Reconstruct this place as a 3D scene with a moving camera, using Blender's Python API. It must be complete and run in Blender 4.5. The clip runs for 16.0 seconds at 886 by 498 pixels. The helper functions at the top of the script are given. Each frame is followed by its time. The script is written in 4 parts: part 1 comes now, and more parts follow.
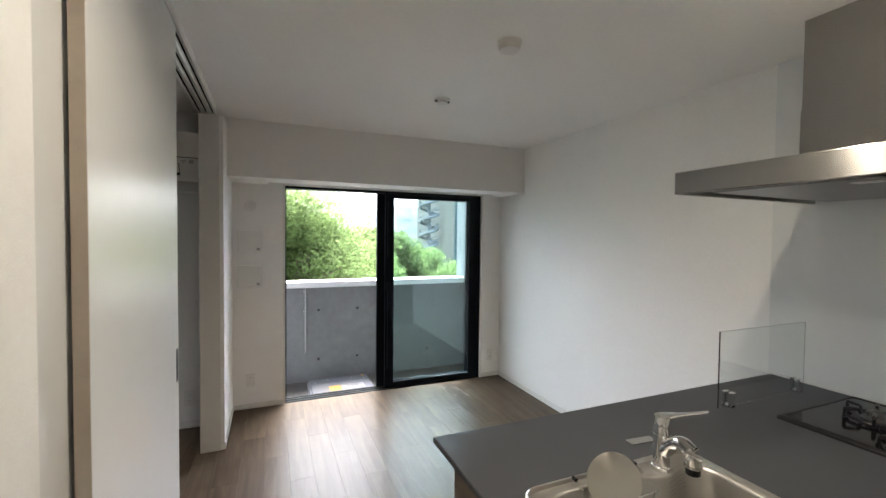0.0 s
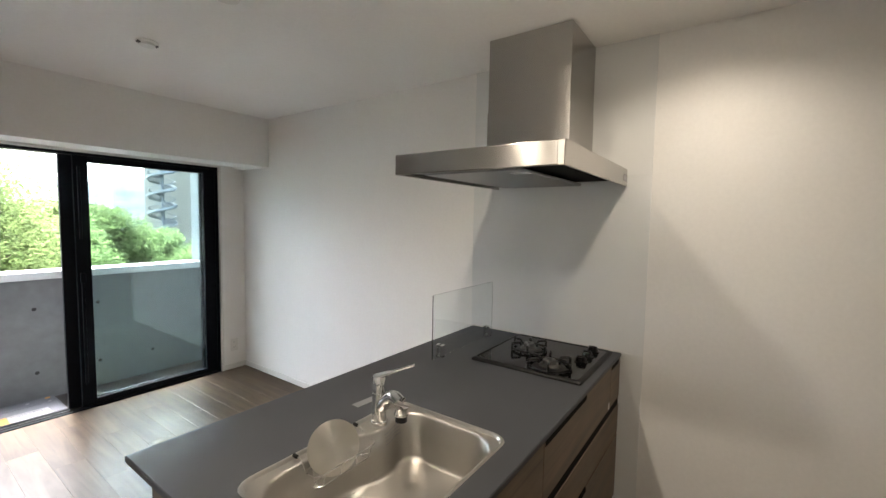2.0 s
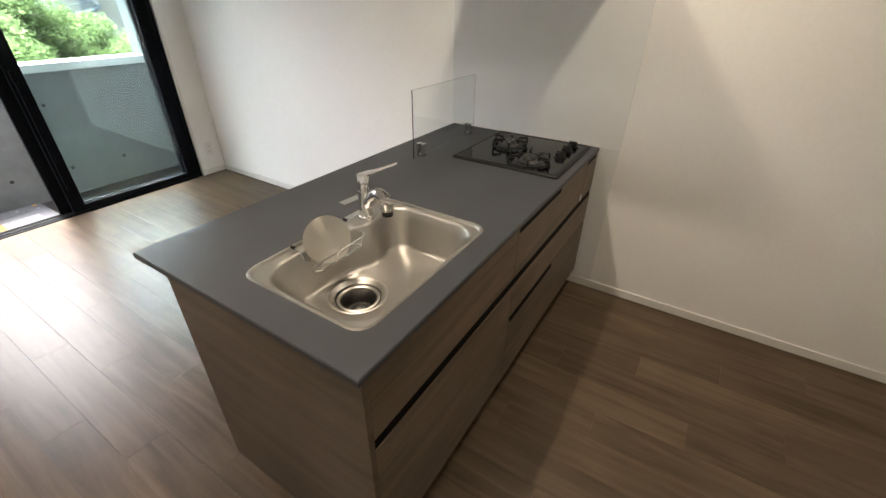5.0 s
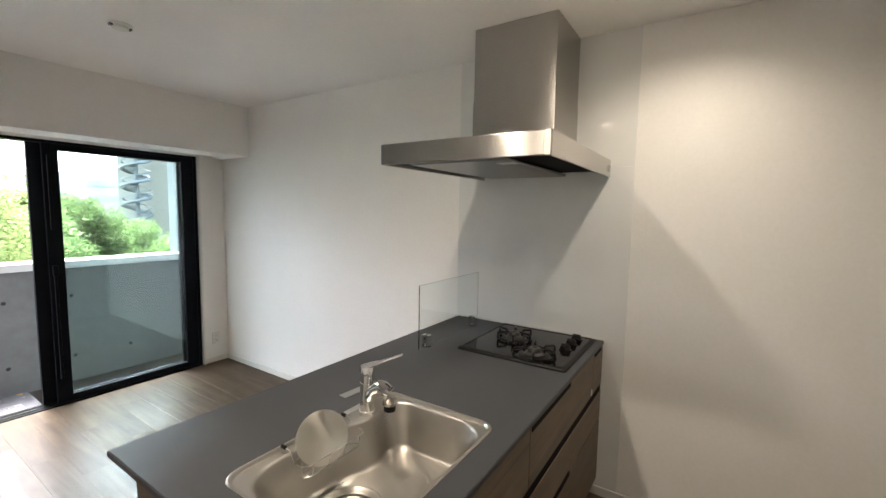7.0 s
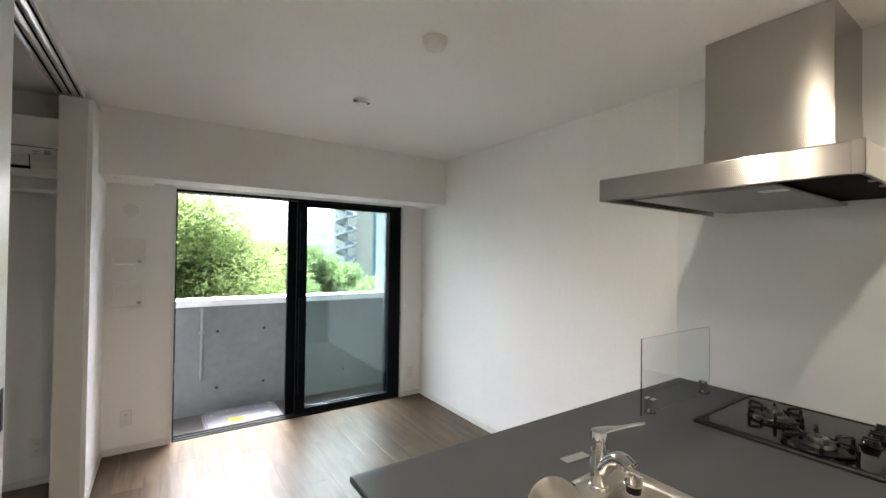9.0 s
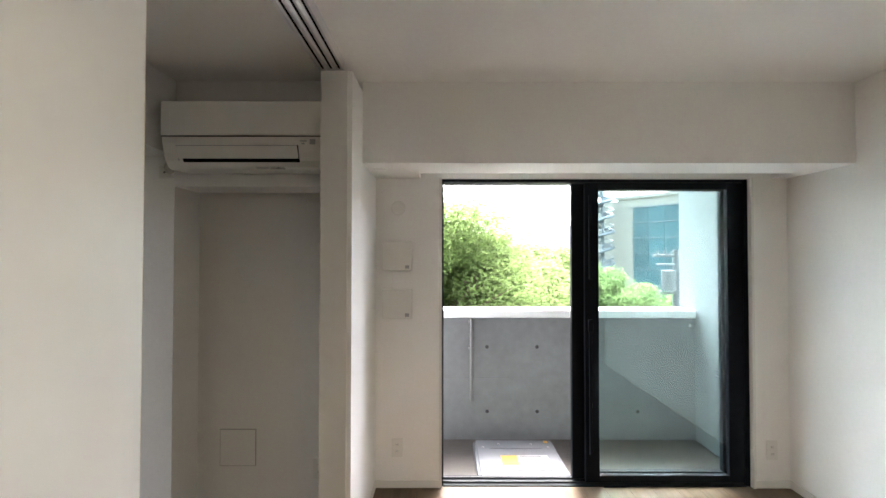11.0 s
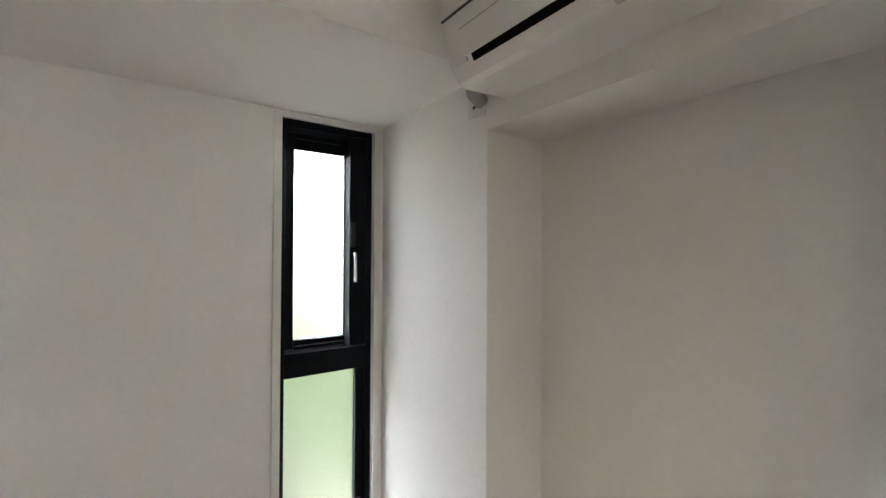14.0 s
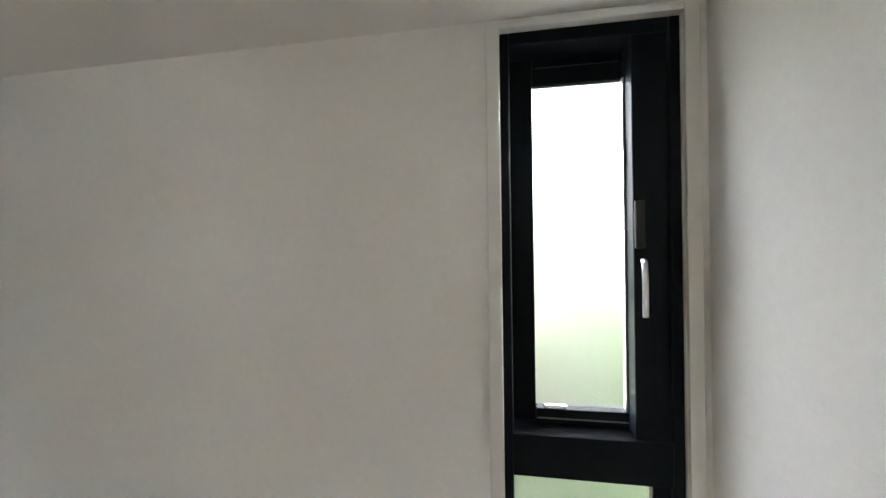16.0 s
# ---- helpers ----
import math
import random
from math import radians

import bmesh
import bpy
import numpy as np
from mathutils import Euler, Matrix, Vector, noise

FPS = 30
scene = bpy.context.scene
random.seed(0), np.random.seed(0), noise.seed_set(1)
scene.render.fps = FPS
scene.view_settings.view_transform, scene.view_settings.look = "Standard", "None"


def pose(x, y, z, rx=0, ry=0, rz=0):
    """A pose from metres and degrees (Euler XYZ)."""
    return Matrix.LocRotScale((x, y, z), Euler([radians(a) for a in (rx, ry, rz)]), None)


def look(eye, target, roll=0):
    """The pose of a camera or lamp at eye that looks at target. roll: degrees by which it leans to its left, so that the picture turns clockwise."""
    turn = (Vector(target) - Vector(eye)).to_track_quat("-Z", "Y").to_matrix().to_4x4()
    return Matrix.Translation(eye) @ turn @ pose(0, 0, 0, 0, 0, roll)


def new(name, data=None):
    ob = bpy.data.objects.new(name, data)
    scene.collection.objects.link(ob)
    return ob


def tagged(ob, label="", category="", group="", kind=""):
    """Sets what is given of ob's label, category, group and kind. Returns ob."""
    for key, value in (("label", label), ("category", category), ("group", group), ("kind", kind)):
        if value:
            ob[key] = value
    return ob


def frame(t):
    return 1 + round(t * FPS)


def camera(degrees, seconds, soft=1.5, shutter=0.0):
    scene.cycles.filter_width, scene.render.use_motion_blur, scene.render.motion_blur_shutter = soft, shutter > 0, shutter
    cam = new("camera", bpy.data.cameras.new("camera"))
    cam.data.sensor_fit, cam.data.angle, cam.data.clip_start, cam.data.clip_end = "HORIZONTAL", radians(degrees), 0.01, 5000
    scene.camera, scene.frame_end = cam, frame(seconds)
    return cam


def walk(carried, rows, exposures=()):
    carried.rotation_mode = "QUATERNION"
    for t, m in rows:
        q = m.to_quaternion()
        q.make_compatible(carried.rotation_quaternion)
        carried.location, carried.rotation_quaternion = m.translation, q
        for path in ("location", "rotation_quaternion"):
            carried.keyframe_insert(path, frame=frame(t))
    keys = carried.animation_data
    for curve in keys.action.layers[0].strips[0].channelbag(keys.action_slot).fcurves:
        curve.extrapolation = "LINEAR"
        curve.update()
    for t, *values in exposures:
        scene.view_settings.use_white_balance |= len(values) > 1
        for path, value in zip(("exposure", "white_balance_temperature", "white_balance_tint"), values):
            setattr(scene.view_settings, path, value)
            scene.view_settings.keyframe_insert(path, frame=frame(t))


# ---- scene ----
cam = camera(93.9, 16.0)
PATH = [
    (0, (0.185, 0.046, 1.523), (0.956, 1.89, 1.464), 0.6),
    (0.5, (0.252, 0.014, 1.516), (1.335, 1.695, 1.463), 0.7),
    (1, (0.279, -0.007, 1.514), (1.621, 1.475, 1.459), 0.9),
    (1.5, (0.292, -0.011, 1.512), (1.813, 1.285, 1.437), 1.0),
    (2, (0.299, -0.011, 1.509), (1.927, 1.142, 1.369), 1.0),
    (2.5, (0.304, -0.005, 1.501), (1.964, 1.072, 1.212), 1.0),
    (3, (0.304, -0.003, 1.499), (1.944, 1.027, 0.999), 0.9),
    (3.5, (0.305, -0.004, 1.501), (1.884, 0.977, 0.764), 0.8),
    (3.7, (0.306, -0.007, 1.503), (1.851, 0.954, 0.674), 0.7),
    (4.2, (0.302, -0.009, 1.502), (1.775, 0.918, 0.500), 0.7),
    (4.75, (0.302, -0.005, 1.5), (1.755, 0.908, 0.448), 0.7),
    (5.3, (0.302, -0.001, 1.499), (1.79, 0.93, 0.520), 0.7),
    (5.8, (0.304, 0.005, 1.499), (1.881, 0.987, 0.76), 0.8),
    (6, (0.3, 0.005, 1.501), (1.908, 1.006, 0.859), 0.8),
    (6.5, (0.295, 0.002, 1.502), (1.956, 1.044, 1.108), 0.9),
    (7, (0.291, -0.002, 1.505), (1.961, 1.083, 1.324), 1.0),
    (7.5, (0.286, -0.005, 1.509), (1.913, 1.157, 1.462), 1.1),
    (8, (0.269, 0.01, 1.511), (1.779, 1.321, 1.523), 1.1),
    (8.5, (0.252, 0.048, 1.507), (1.592, 1.533, 1.535), 1.0),
    (9, (0.241, 0.194, 1.487), (1.357, 1.854, 1.51), 0.8),
    (9.2, (0.245, 0.298, 1.483), (1.254, 2.024, 1.507), 0.7),
    (11.3, (0.321, 1.497, 1.462), (0.143, 3.489, 1.497), -0.1),
    (11.5, (0.315, 1.587, 1.459), (0.015, 3.564, 1.492), -0.2),
    (12, (0.309, 1.846, 1.463), (-0.328, 3.742, 1.497), -0.1),
    (12.5, (0.257, 2.046, 1.458), (-0.671, 3.817, 1.495), -0.2),
    (13, (0.102, 2.269, 1.462), (-1.086, 3.878, 1.485), -0.4),
    (13.5, (-0.045, 2.547, 1.474), (-1.498, 3.921, 1.488), 0.1),
    (14, (-0.204, 2.756, 1.476), (-1.843, 3.903, 1.498), 0.3),
    (14.5, (-0.38, 2.894, 1.49), (-2.186, 3.754, 1.477), 0.2),
    (15, (-0.6, 2.998, 1.484), (-2.531, 3.518, 1.493), -0.2),
    (15.5, (-0.756, 3.108, 1.488), (-2.753, 3.203, 1.484), -0.4),
    (16, (-0.869, 3.177, 1.501), (-2.834, 2.805, 1.508), -0.7),
]
walk(cam, [(t, look(eye, target, roll)) for t, eye, target, roll in PATH],
     exposures=[(0, 4.5, 6150, 11), (1.0, 4.6, 6250, 13), (1.5, 4.62, 6250, 13), (3.0, 4.75, 6300, 13), (3.7, 4.86, 6450, 12), (5.8, 4.85, 6550, 13), (7.0, 4.75, 6350, 13), (8.0, 4.7, 6200, 13), (9.2, 4.83, 6300, 13), (11.5, 5.05, 6450, 12), (12.5, 5.2, 6450, 12), (13.5, 5.72, 6350, 10), (14.5, 6.18, 6200, 9), (16, 6.03, 6200, 9)])

# ---- world and lights ----
world = bpy.data.worlds.new("world")
scene.world = world
world.use_nodes = True
wn = world.node_tree.nodes
wl = world.node_tree.links
sky = wn.new("ShaderNodeTexSky")
sky.sky_type = "NISHITA"
sky.sun_disc = False
sky.sun_elevation = radians(62)
sky.sun_rotation = radians(10)
sky.dust_density = 6.0
sky.ozone_density = 1.0
pale = wn.new("ShaderNodeHueSaturation")
pale.inputs["Saturation"].default_value = 0.36
wl.new(sky.outputs[0], pale.inputs["Color"])
wl.new(pale.outputs[0], wn["Background"].inputs["Color"])
wn["Background"].inputs["Strength"].default_value = 0.15

sun = new("sun", bpy.data.lights.new("sun", "SUN"))
sun.data.energy = 0.55
sun.data.angle = radians(12)
sun.data.color = (1.0, 0.97, 0.92)
sun.matrix_world = look((2.4, 13.9, 26.5), (0, 0, 0))


def downlight_lamp(x, y, watts, spread):
    d = bpy.data.lights.new("downlight_lamp", "SPOT")
    d.spot_size, d.spot_blend, d.shadow_soft_size = radians(spread), 0.9, 0.035
    d.energy, d.color = watts, (1.0, 0.86, 0.66)
    o = new("downlight_lamp", d)
    o.matrix_world = pose(x, y, 2.392)
    return o


DOWNLIGHTS = ((2.035, 0.095, 1.65, 150), (1.05, 0.94, 2.7, 166), (0.36, 0.93, 1.75, 166))
for lx, ly, watts, spread in DOWNLIGHTS:
    downlight_lamp(lx, ly, watts, spread)

# ---- materials ----


def material(name, color, rough=0.5, metal=0.0, vary=0.0, scale=8.0, stretch=(1, 1, 1), bump=0.0, bump_scale=200.0,
             rough_vary=0.0, spec=0.5, random_vary=0.0, coarse=0.0, bump_dist=0.002, aniso=0.0):
    """Principled surface with fine and coarse noise in colour, gloss and relief, in metres of the world."""
    m = bpy.data.materials.new(name)
    m.use_nodes = True
    n, l = m.node_tree.nodes, m.node_tree.links
    b = n["Principled BSDF"]
    b.inputs["Base Color"].default_value = (*color, 1)
    b.inputs["Roughness"].default_value = rough
    b.inputs["Metallic"].default_value = metal
    b.inputs["Specular IOR Level"].default_value = spec
    geo = n.new("ShaderNodeNewGeometry")
    mp = n.new("ShaderNodeMapping")
    mp.inputs["Scale"].default_value = stretch
    l.new(geo.outputs["Position"], mp.inputs["Vector"])
    if vary or coarse or random_vary:
        noise_a = n.new("ShaderNodeTexNoise")
        noise_a.inputs["Scale"].default_value = scale
        noise_a.inputs["Detail"].default_value = 6
        l.new(mp.outputs[0], noise_a.inputs["Vector"])
        noise_b = n.new("ShaderNodeTexNoise")
        noise_b.inputs["Scale"].default_value = 1.3
        noise_b.inputs["Detail"].default_value = 3
        l.new(geo.outputs["Position"], noise_b.inputs["Vector"])

        def scaled(sock, amount):
            mr = n.new("ShaderNodeMapRange")
            mr.inputs["From Min"].default_value, mr.inputs["From Max"].default_value = 0.25, 0.75
            mr.inputs["To Min"].default_value, mr.inputs["To Max"].default_value = 1 - amount, 1 + amount
            l.new(sock, mr.inputs["Value"])
            return mr.outputs[0]

        def times(a, c):
            mm = n.new("ShaderNodeMath")
            mm.operation = "MULTIPLY"
            l.new(a, mm.inputs[0])
            l.new(c, mm.inputs[1])
            return mm.outputs[0]

        value = times(scaled(noise_a.outputs[0], vary), scaled(noise_b.outputs[0], coarse))
        if random_vary:
            info = n.new("ShaderNodeObjectInfo")
            mr = n.new("ShaderNodeMapRange")
            mr.inputs["To Min"].default_value, mr.inputs["To Max"].default_value = 1 - random_vary, 1 + random_vary
            l.new(info.outputs["Random"], mr.inputs["Value"])
            value = times(value, mr.outputs[0])
        mix = n.new("ShaderNodeVectorMath")
        mix.operation = "SCALE"
        mix.inputs[0].default_value = color
        l.new(value, mix.inputs["Scale"])
        l.new(mix.outputs[0], b.inputs["Base Color"])
        if rough_vary:
            rr = n.new("ShaderNodeMapRange")
            rr.inputs["From Min"].default_value, rr.inputs["From Max"].default_value = 0.3, 0.7
            rr.inputs["To Min"].default_value, rr.inputs["To Max"].default_value = rough - rough_vary, rough + rough_vary
            l.new(noise_a.outputs[0], rr.inputs["Value"])
            l.new(rr.outputs[0], b.inputs["Roughness"])
    if bump:
        nb = n.new("ShaderNodeTexNoise")
        nb.inputs["Scale"].default_value = bump_scale
        nb.inputs["Detail"].default_value = 4
        l.new(mp.outputs[0], nb.inputs["Vector"])
        bp = n.new("ShaderNodeBump")
        bp.inputs["Strength"].default_value = bump
        bp.inputs["Distance"].default_value = bump_dist
        l.new(nb.outputs[0], bp.inputs["Height"])
        l.new(bp.outputs[0], b.inputs["Normal"])
    if aniso:
        b.inputs["Anisotropic"].default_value = aniso
        b.inputs["Anisotropic Rotation"].default_value = 0.25
        tan = n.new("ShaderNodeTangent")
        tan.direction_type, tan.axis = "RADIAL", "Z"
        l.new(tan.outputs[0], b.inputs["Tangent"])
    return m


def glass(name, tint, rough=0.0, ior=1.45, bump=0.0, bump_scale=120.0):
    m = bpy.data.materials.new(name)
    m.use_nodes = True
    n, l = m.node_tree.nodes, m.node_tree.links
    b = n["Principled BSDF"]
    b.inputs["Base Color"].default_value = (*tint, 1)
    b.inputs["Transmission Weight"].default_value = 1.0
    b.inputs["Roughness"].default_value = rough
    b.inputs["IOR"].default_value = ior
    if bump:
        nb = n.new("ShaderNodeTexNoise")
        nb.inputs["Scale"].default_value = bump_scale
        geo = n.new("ShaderNodeNewGeometry")
        l.new(geo.outputs["Position"], nb.inputs["Vector"])
        bp = n.new("ShaderNodeBump")
        bp.inputs["Strength"].default_value = bump
        bp.inputs["Distance"].default_value = 0.002
        l.new(nb.outputs[0], bp.inputs["Height"])
        l.new(bp.outputs[0], b.inputs["Normal"])
    return m


def wood(name, dark, light, rough, along="y", random_vary=0.07, bump=0.15, rough_vary=0.06, grain=1.0, spec=0.07):
    """Wood-grain laminate: stretched noise between two browns, with dark streaks and scuffs."""
    m = bpy.data.materials.new(name)
    m.use_nodes = True
    n, l = m.node_tree.nodes, m.node_tree.links
    b = n["Principled BSDF"]
    geo = n.new("ShaderNodeNewGeometry")
    info = n.new("ShaderNodeObjectInfo")
    off = n.new("ShaderNodeVectorMath")
    off.operation = "ADD"
    shift = n.new("ShaderNodeVectorMath")
    shift.operation = "SCALE"
    shift.inputs[0].default_value = (7.3, 11.1, 5.7)
    l.new(info.outputs["Random"], shift.inputs["Scale"])
    l.new(geo.outputs["Position"], off.inputs[0])
    l.new(shift.outputs[0], off.inputs[1])
    mp = n.new("ShaderNodeMapping")
    mp.inputs["Scale"].default_value = {"y": (22, 1.6, 22), "x": (1.6, 22, 22), "z": (22, 22, 1.6)}[along]
    l.new(off.outputs[0], mp.inputs["Vector"])
    n1 = n.new("ShaderNodeTexNoise")
    n1.inputs["Scale"].default_value = grain
    n1.inputs["Detail"].default_value = 8
    n1.inputs["Distortion"].default_value = 0.8
    l.new(mp.outputs[0], n1.inputs["Vector"])
    n2 = n.new("ShaderNodeTexNoise")
    n2.inputs["Scale"].default_value = 3.0
    n2.inputs["Detail"].default_value = 4
    l.new(off.outputs[0], n2.inputs["Vector"])
    add = n.new("ShaderNodeMath")
    add.operation = "MULTIPLY_ADD"
    add.inputs[1].default_value = 0.45
    l.new(n2.outputs[0], add.inputs[0])
    l.new(n1.outputs[0], add.inputs[2])
    ramp = n.new("ShaderNodeValToRGB")
    ramp.color_ramp.elements[0].position, ramp.color_ramp.elements[1].position = 0.5, 0.95
    ramp.color_ramp.elements[0].color, ramp.color_ramp.elements[1].color = (*dark, 1), (*light, 1)
    l.new(add.outputs[0], ramp.inputs["Fac"])
    mr = n.new("ShaderNodeMapRange")
    mr.inputs["To Min"].default_value, mr.inputs["To Max"].default_value = 1 - random_vary, 1 + random_vary
    l.new(info.outputs["Random"], mr.inputs["Value"])
    sc = n.new("ShaderNodeVectorMath")
    sc.operation = "SCALE"
    l.new(ramp.outputs[0], sc.inputs[0])
    l.new(mr.outputs[0], sc.inputs["Scale"])
    l.new(sc.outputs[0], b.inputs["Base Color"])
    b.inputs["Specular IOR Level"].default_value = spec
    rr = n.new("ShaderNodeMapRange")
    rr.inputs["From Min"].default_value, rr.inputs["From Max"].default_value = 0.3, 0.7
    rr.inputs["To Min"].default_value, rr.inputs["To Max"].default_value = rough - rough_vary, rough + rough_vary
    l.new(n1.outputs[0], rr.inputs["Value"])
    l.new(rr.outputs[0], b.inputs["Roughness"])
    bp = n.new("ShaderNodeBump")
    bp.inputs["Strength"].default_value = bump
    bp.inputs["Distance"].default_value = 0.001
    l.new(n1.outputs[0], bp.inputs["Height"])
    l.new(bp.outputs[0], b.inputs["Normal"])
    return m


M_WALL = material("wallpaper_white", (0.85, 0.84, 0.82), 0.75, vary=0.02, scale=60, coarse=0.025, bump=0.25, bump_scale=260, spec=0.3)
M_CEIL = material("ceiling_paper", (0.89, 0.88, 0.86), 0.8, vary=0.02, scale=50, coarse=0.02, bump=0.2, bump_scale=300, spec=0.25)
M_TRIM = material("white_trim", (0.74, 0.73, 0.70), 0.4, vary=0.02, scale=20, coarse=0.02)
M_DOOR = material("satin_door_sheet", (0.70, 0.70, 0.69), 0.33, vary=0.02, scale=15, coarse=0.03, rough_vary=0.04)
M_DOOR_EDGE = material("door_edge_beige", (0.50, 0.43, 0.35), 0.5, vary=0.06, scale=30)
M_PANEL = material("glossy_wall_panel", (0.78, 0.79, 0.785), 0.085, vary=0.01, scale=10, coarse=0.02, rough_vary=0.02)
M_ALU = material("brushed_aluminium", (0.90, 0.90, 0.91), 0.28, metal=1.0, vary=0.06, scale=40, stretch=(1, 0.05, 1))
# near black that paints the shade inside gaps and recesses
M_DARKGAP = material("recess_shade", (0.003, 0.003, 0.003), 0.8, spec=0.1, vary=0.1)
M_FRAME = material("black_window_frame", (0.0062, 0.0084, 0.0120), 0.45, spec=0.07, vary=0.1, scale=25, coarse=0.1)
M_FRAME_IN = material("dark_grey_gasket", (0.016, 0.017, 0.019), 0.5, vary=0.1)
M_FLOOR = wood("floor_plank_wood", (0.074, 0.0530, 0.0350), (0.147, 0.1065, 0.0710), 0.38, random_vary=0.09, bump=0.04, rough_vary=0.03, spec=0.16)
M_FLOORBASE = material("floor_joint", (0.02, 0.016, 0.013), 0.8, vary=0.2)
M_CAB = wood("cabinet_wood_sheet", (0.102, 0.078, 0.057), (0.200, 0.154, 0.113), 0.42, along="x", random_vary=0.06, bump=0.1)
# same sheet, grain turned; darker and greyer to carry the daylight on that side
M_CAB_SIDE = wood("cabinet_side_daylit", (0.096, 0.075, 0.058), (0.176, 0.138, 0.106), 0.42, along="y", random_vary=0.06, bump=0.1)
M_TOP = material("counter_grey_resin", (0.059, 0.0620, 0.069), 0.42, spec=0.13, vary=0.05, scale=500, coarse=0.05, rough_vary=0.03)
M_STEEL = material("brushed_steel", (0.48, 0.465, 0.44), 0.27, aniso=0.97, metal=1.0, vary=0.015, scale=400, stretch=(0.01, 0.01, 1), coarse=0.03)
M_SINK = material("sink_satin_steel", (0.475, 0.46, 0.432), 0.40, metal=1.0, vary=0.0, scale=6, rough_vary=0.04, coarse=0.03)
M_CHROME = material("chrome", (0.80, 0.80, 0.80), 0.06, metal=1.0, vary=0.02, scale=20)
M_BLACKGLASS = material("black_glass_hob", (0.003, 0.003, 0.0032), 0.10, spec=0.35, vary=0.1, scale=30, coarse=0.1)
M_IRON = material("black_enamel_iron", (0.003, 0.003, 0.0032), 0.30, spec=0.35, vary=0.15, scale=60)
M_BURNER = material("burner_steel", (0.15, 0.147, 0.142), 0.35, metal=1.0, vary=0.15, scale=60)
M_BLACK = material("black_plastic", (0.006, 0.006, 0.0065), 0.45, spec=0.3, vary=0.1, scale=40)
M_WHITEPL = material("white_plastic", (0.76, 0.75, 0.72), 0.38, vary=0.015, scale=20, coarse=0.02)
M_GREYPL = material("grey_plastic", (0.35, 0.35, 0.36), 0.45, vary=0.05)
M_LABELGREY = material("label_pale_grey", (0.52, 0.52, 0.52), 0.5, vary=0.08, scale=60)
M_FILTER = material("hood_filter_grey", (0.23, 0.23, 0.235), 0.35, metal=0.4, vary=0.05, scale=30)
M_CONCRETE = material("cast_concrete", (0.125, 0.128, 0.133), 0.85, vary=0.10, scale=14, coarse=0.14, bump=0.35, bump_scale=60)
M_HOLE = material("tie_hole_dark", (0.022, 0.022, 0.022), 0.9, vary=0.1)
M_COPING = material("coping_white_paint", (0.55, 0.55, 0.56), 0.6, vary=0.03, scale=10, coarse=0.03)
M_BALCFLOOR = material("balcony_grey_sheet", (0.062, 0.056, 0.052), 0.8, spec=0.15, vary=0.15, scale=30, coarse=0.1, stretch=(0.3, 3, 1))
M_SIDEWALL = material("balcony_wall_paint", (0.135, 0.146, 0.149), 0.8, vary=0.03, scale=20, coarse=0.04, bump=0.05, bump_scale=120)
# white steel, its colour lowered to dim the daylight on it
M_HATCH = material("hatch_white_darkened", (0.105, 0.108, 0.118), 0.6, spec=0.2, vary=0.04, scale=20, coarse=0.05)
M_ORANGE = material("orange_sticker", (0.36, 0.155, 0.006), 0.6, vary=0.05)
M_GREYINK = material("grey_print", (0.06, 0.062, 0.066), 0.6, vary=0.1)
M_GLASS = glass("window_glass", (0.82, 0.94, 0.935))
M_CLEAR = glass("clear_glass", (0.955, 0.985, 0.975))
M_FROST = glass("frosted_glass", (0.455, 0.435, 0.402), rough=0.42, ior=1.3, bump=0.5)
M_LAMP = bpy.data.materials.new("lamp_diffuser")
M_LAMP.use_nodes = True
M_LAMP.node_tree.nodes["Principled BSDF"].inputs["Emission Color"].default_value = (1.0, 0.82, 0.6, 1)
M_LAMP.node_tree.nodes["Principled BSDF"].inputs["Emission Strength"].default_value = 1.5
M_LID = material("satin_pale_lid", (0.66, 0.635, 0.58), 0.34, metal=1.0, vary=0.01, scale=5, coarse=0.03, aniso=0.85)
M_PUTTY = material("beige_pipe_wrap", (0.36, 0.34, 0.31), 0.7, vary=0.06, scale=40)
M_PIPE = material("weathered_white_pipe", (0.165, 0.165, 0.165), 0.5, vary=0.06, scale=20)
M_BARK = material("bark", (0.10, 0.075, 0.055), 0.9, vary=0.3, scale=12, stretch=(1, 1, 0.2), bump=0.6, bump_scale=30, bump_dist=0.02)
M_GROUND = material("ground_mixed", (0.10, 0.11, 0.08), 0.95, vary=0.3, scale=0.8, coarse=0.3)
M_TILE = material("facade_beige", (0.145, 0.136, 0.121), 0.7, vary=0.05, scale=2, coarse=0.06)
M_BLUEGLASS = material("facade_blue_glass", (0.024, 0.060, 0.072), 0.25, spec=0.25, random_vary=0.25, vary=0.12, scale=0.4, coarse=0.12)
M_STEELBLUE = material("stair_grey_blue", (0.075, 0.088, 0.102), 0.5, vary=0.1, scale=3)
M_CITY = material("far_building_pale", (0.34, 0.35, 0.37), 0.8, vary=0.08, scale=0.5, random_vary=0.15)
M_CITYBAND = material("far_window_band", (0.24, 0.25, 0.27), 0.7, vary=0.08, scale=0.5)
M_SHEET = material("white_label_sheet", (0.20, 0.20, 0.205), 0.6, vary=0.04, scale=40)
M_TAG = material("clear_film_tag", (0.19, 0.195, 0.20), 0.3, vary=0.05, scale=60)
M_POLE = material("pole_pale_grey", (0.085, 0.088, 0.093), 0.6, vary=0.06, scale=5)


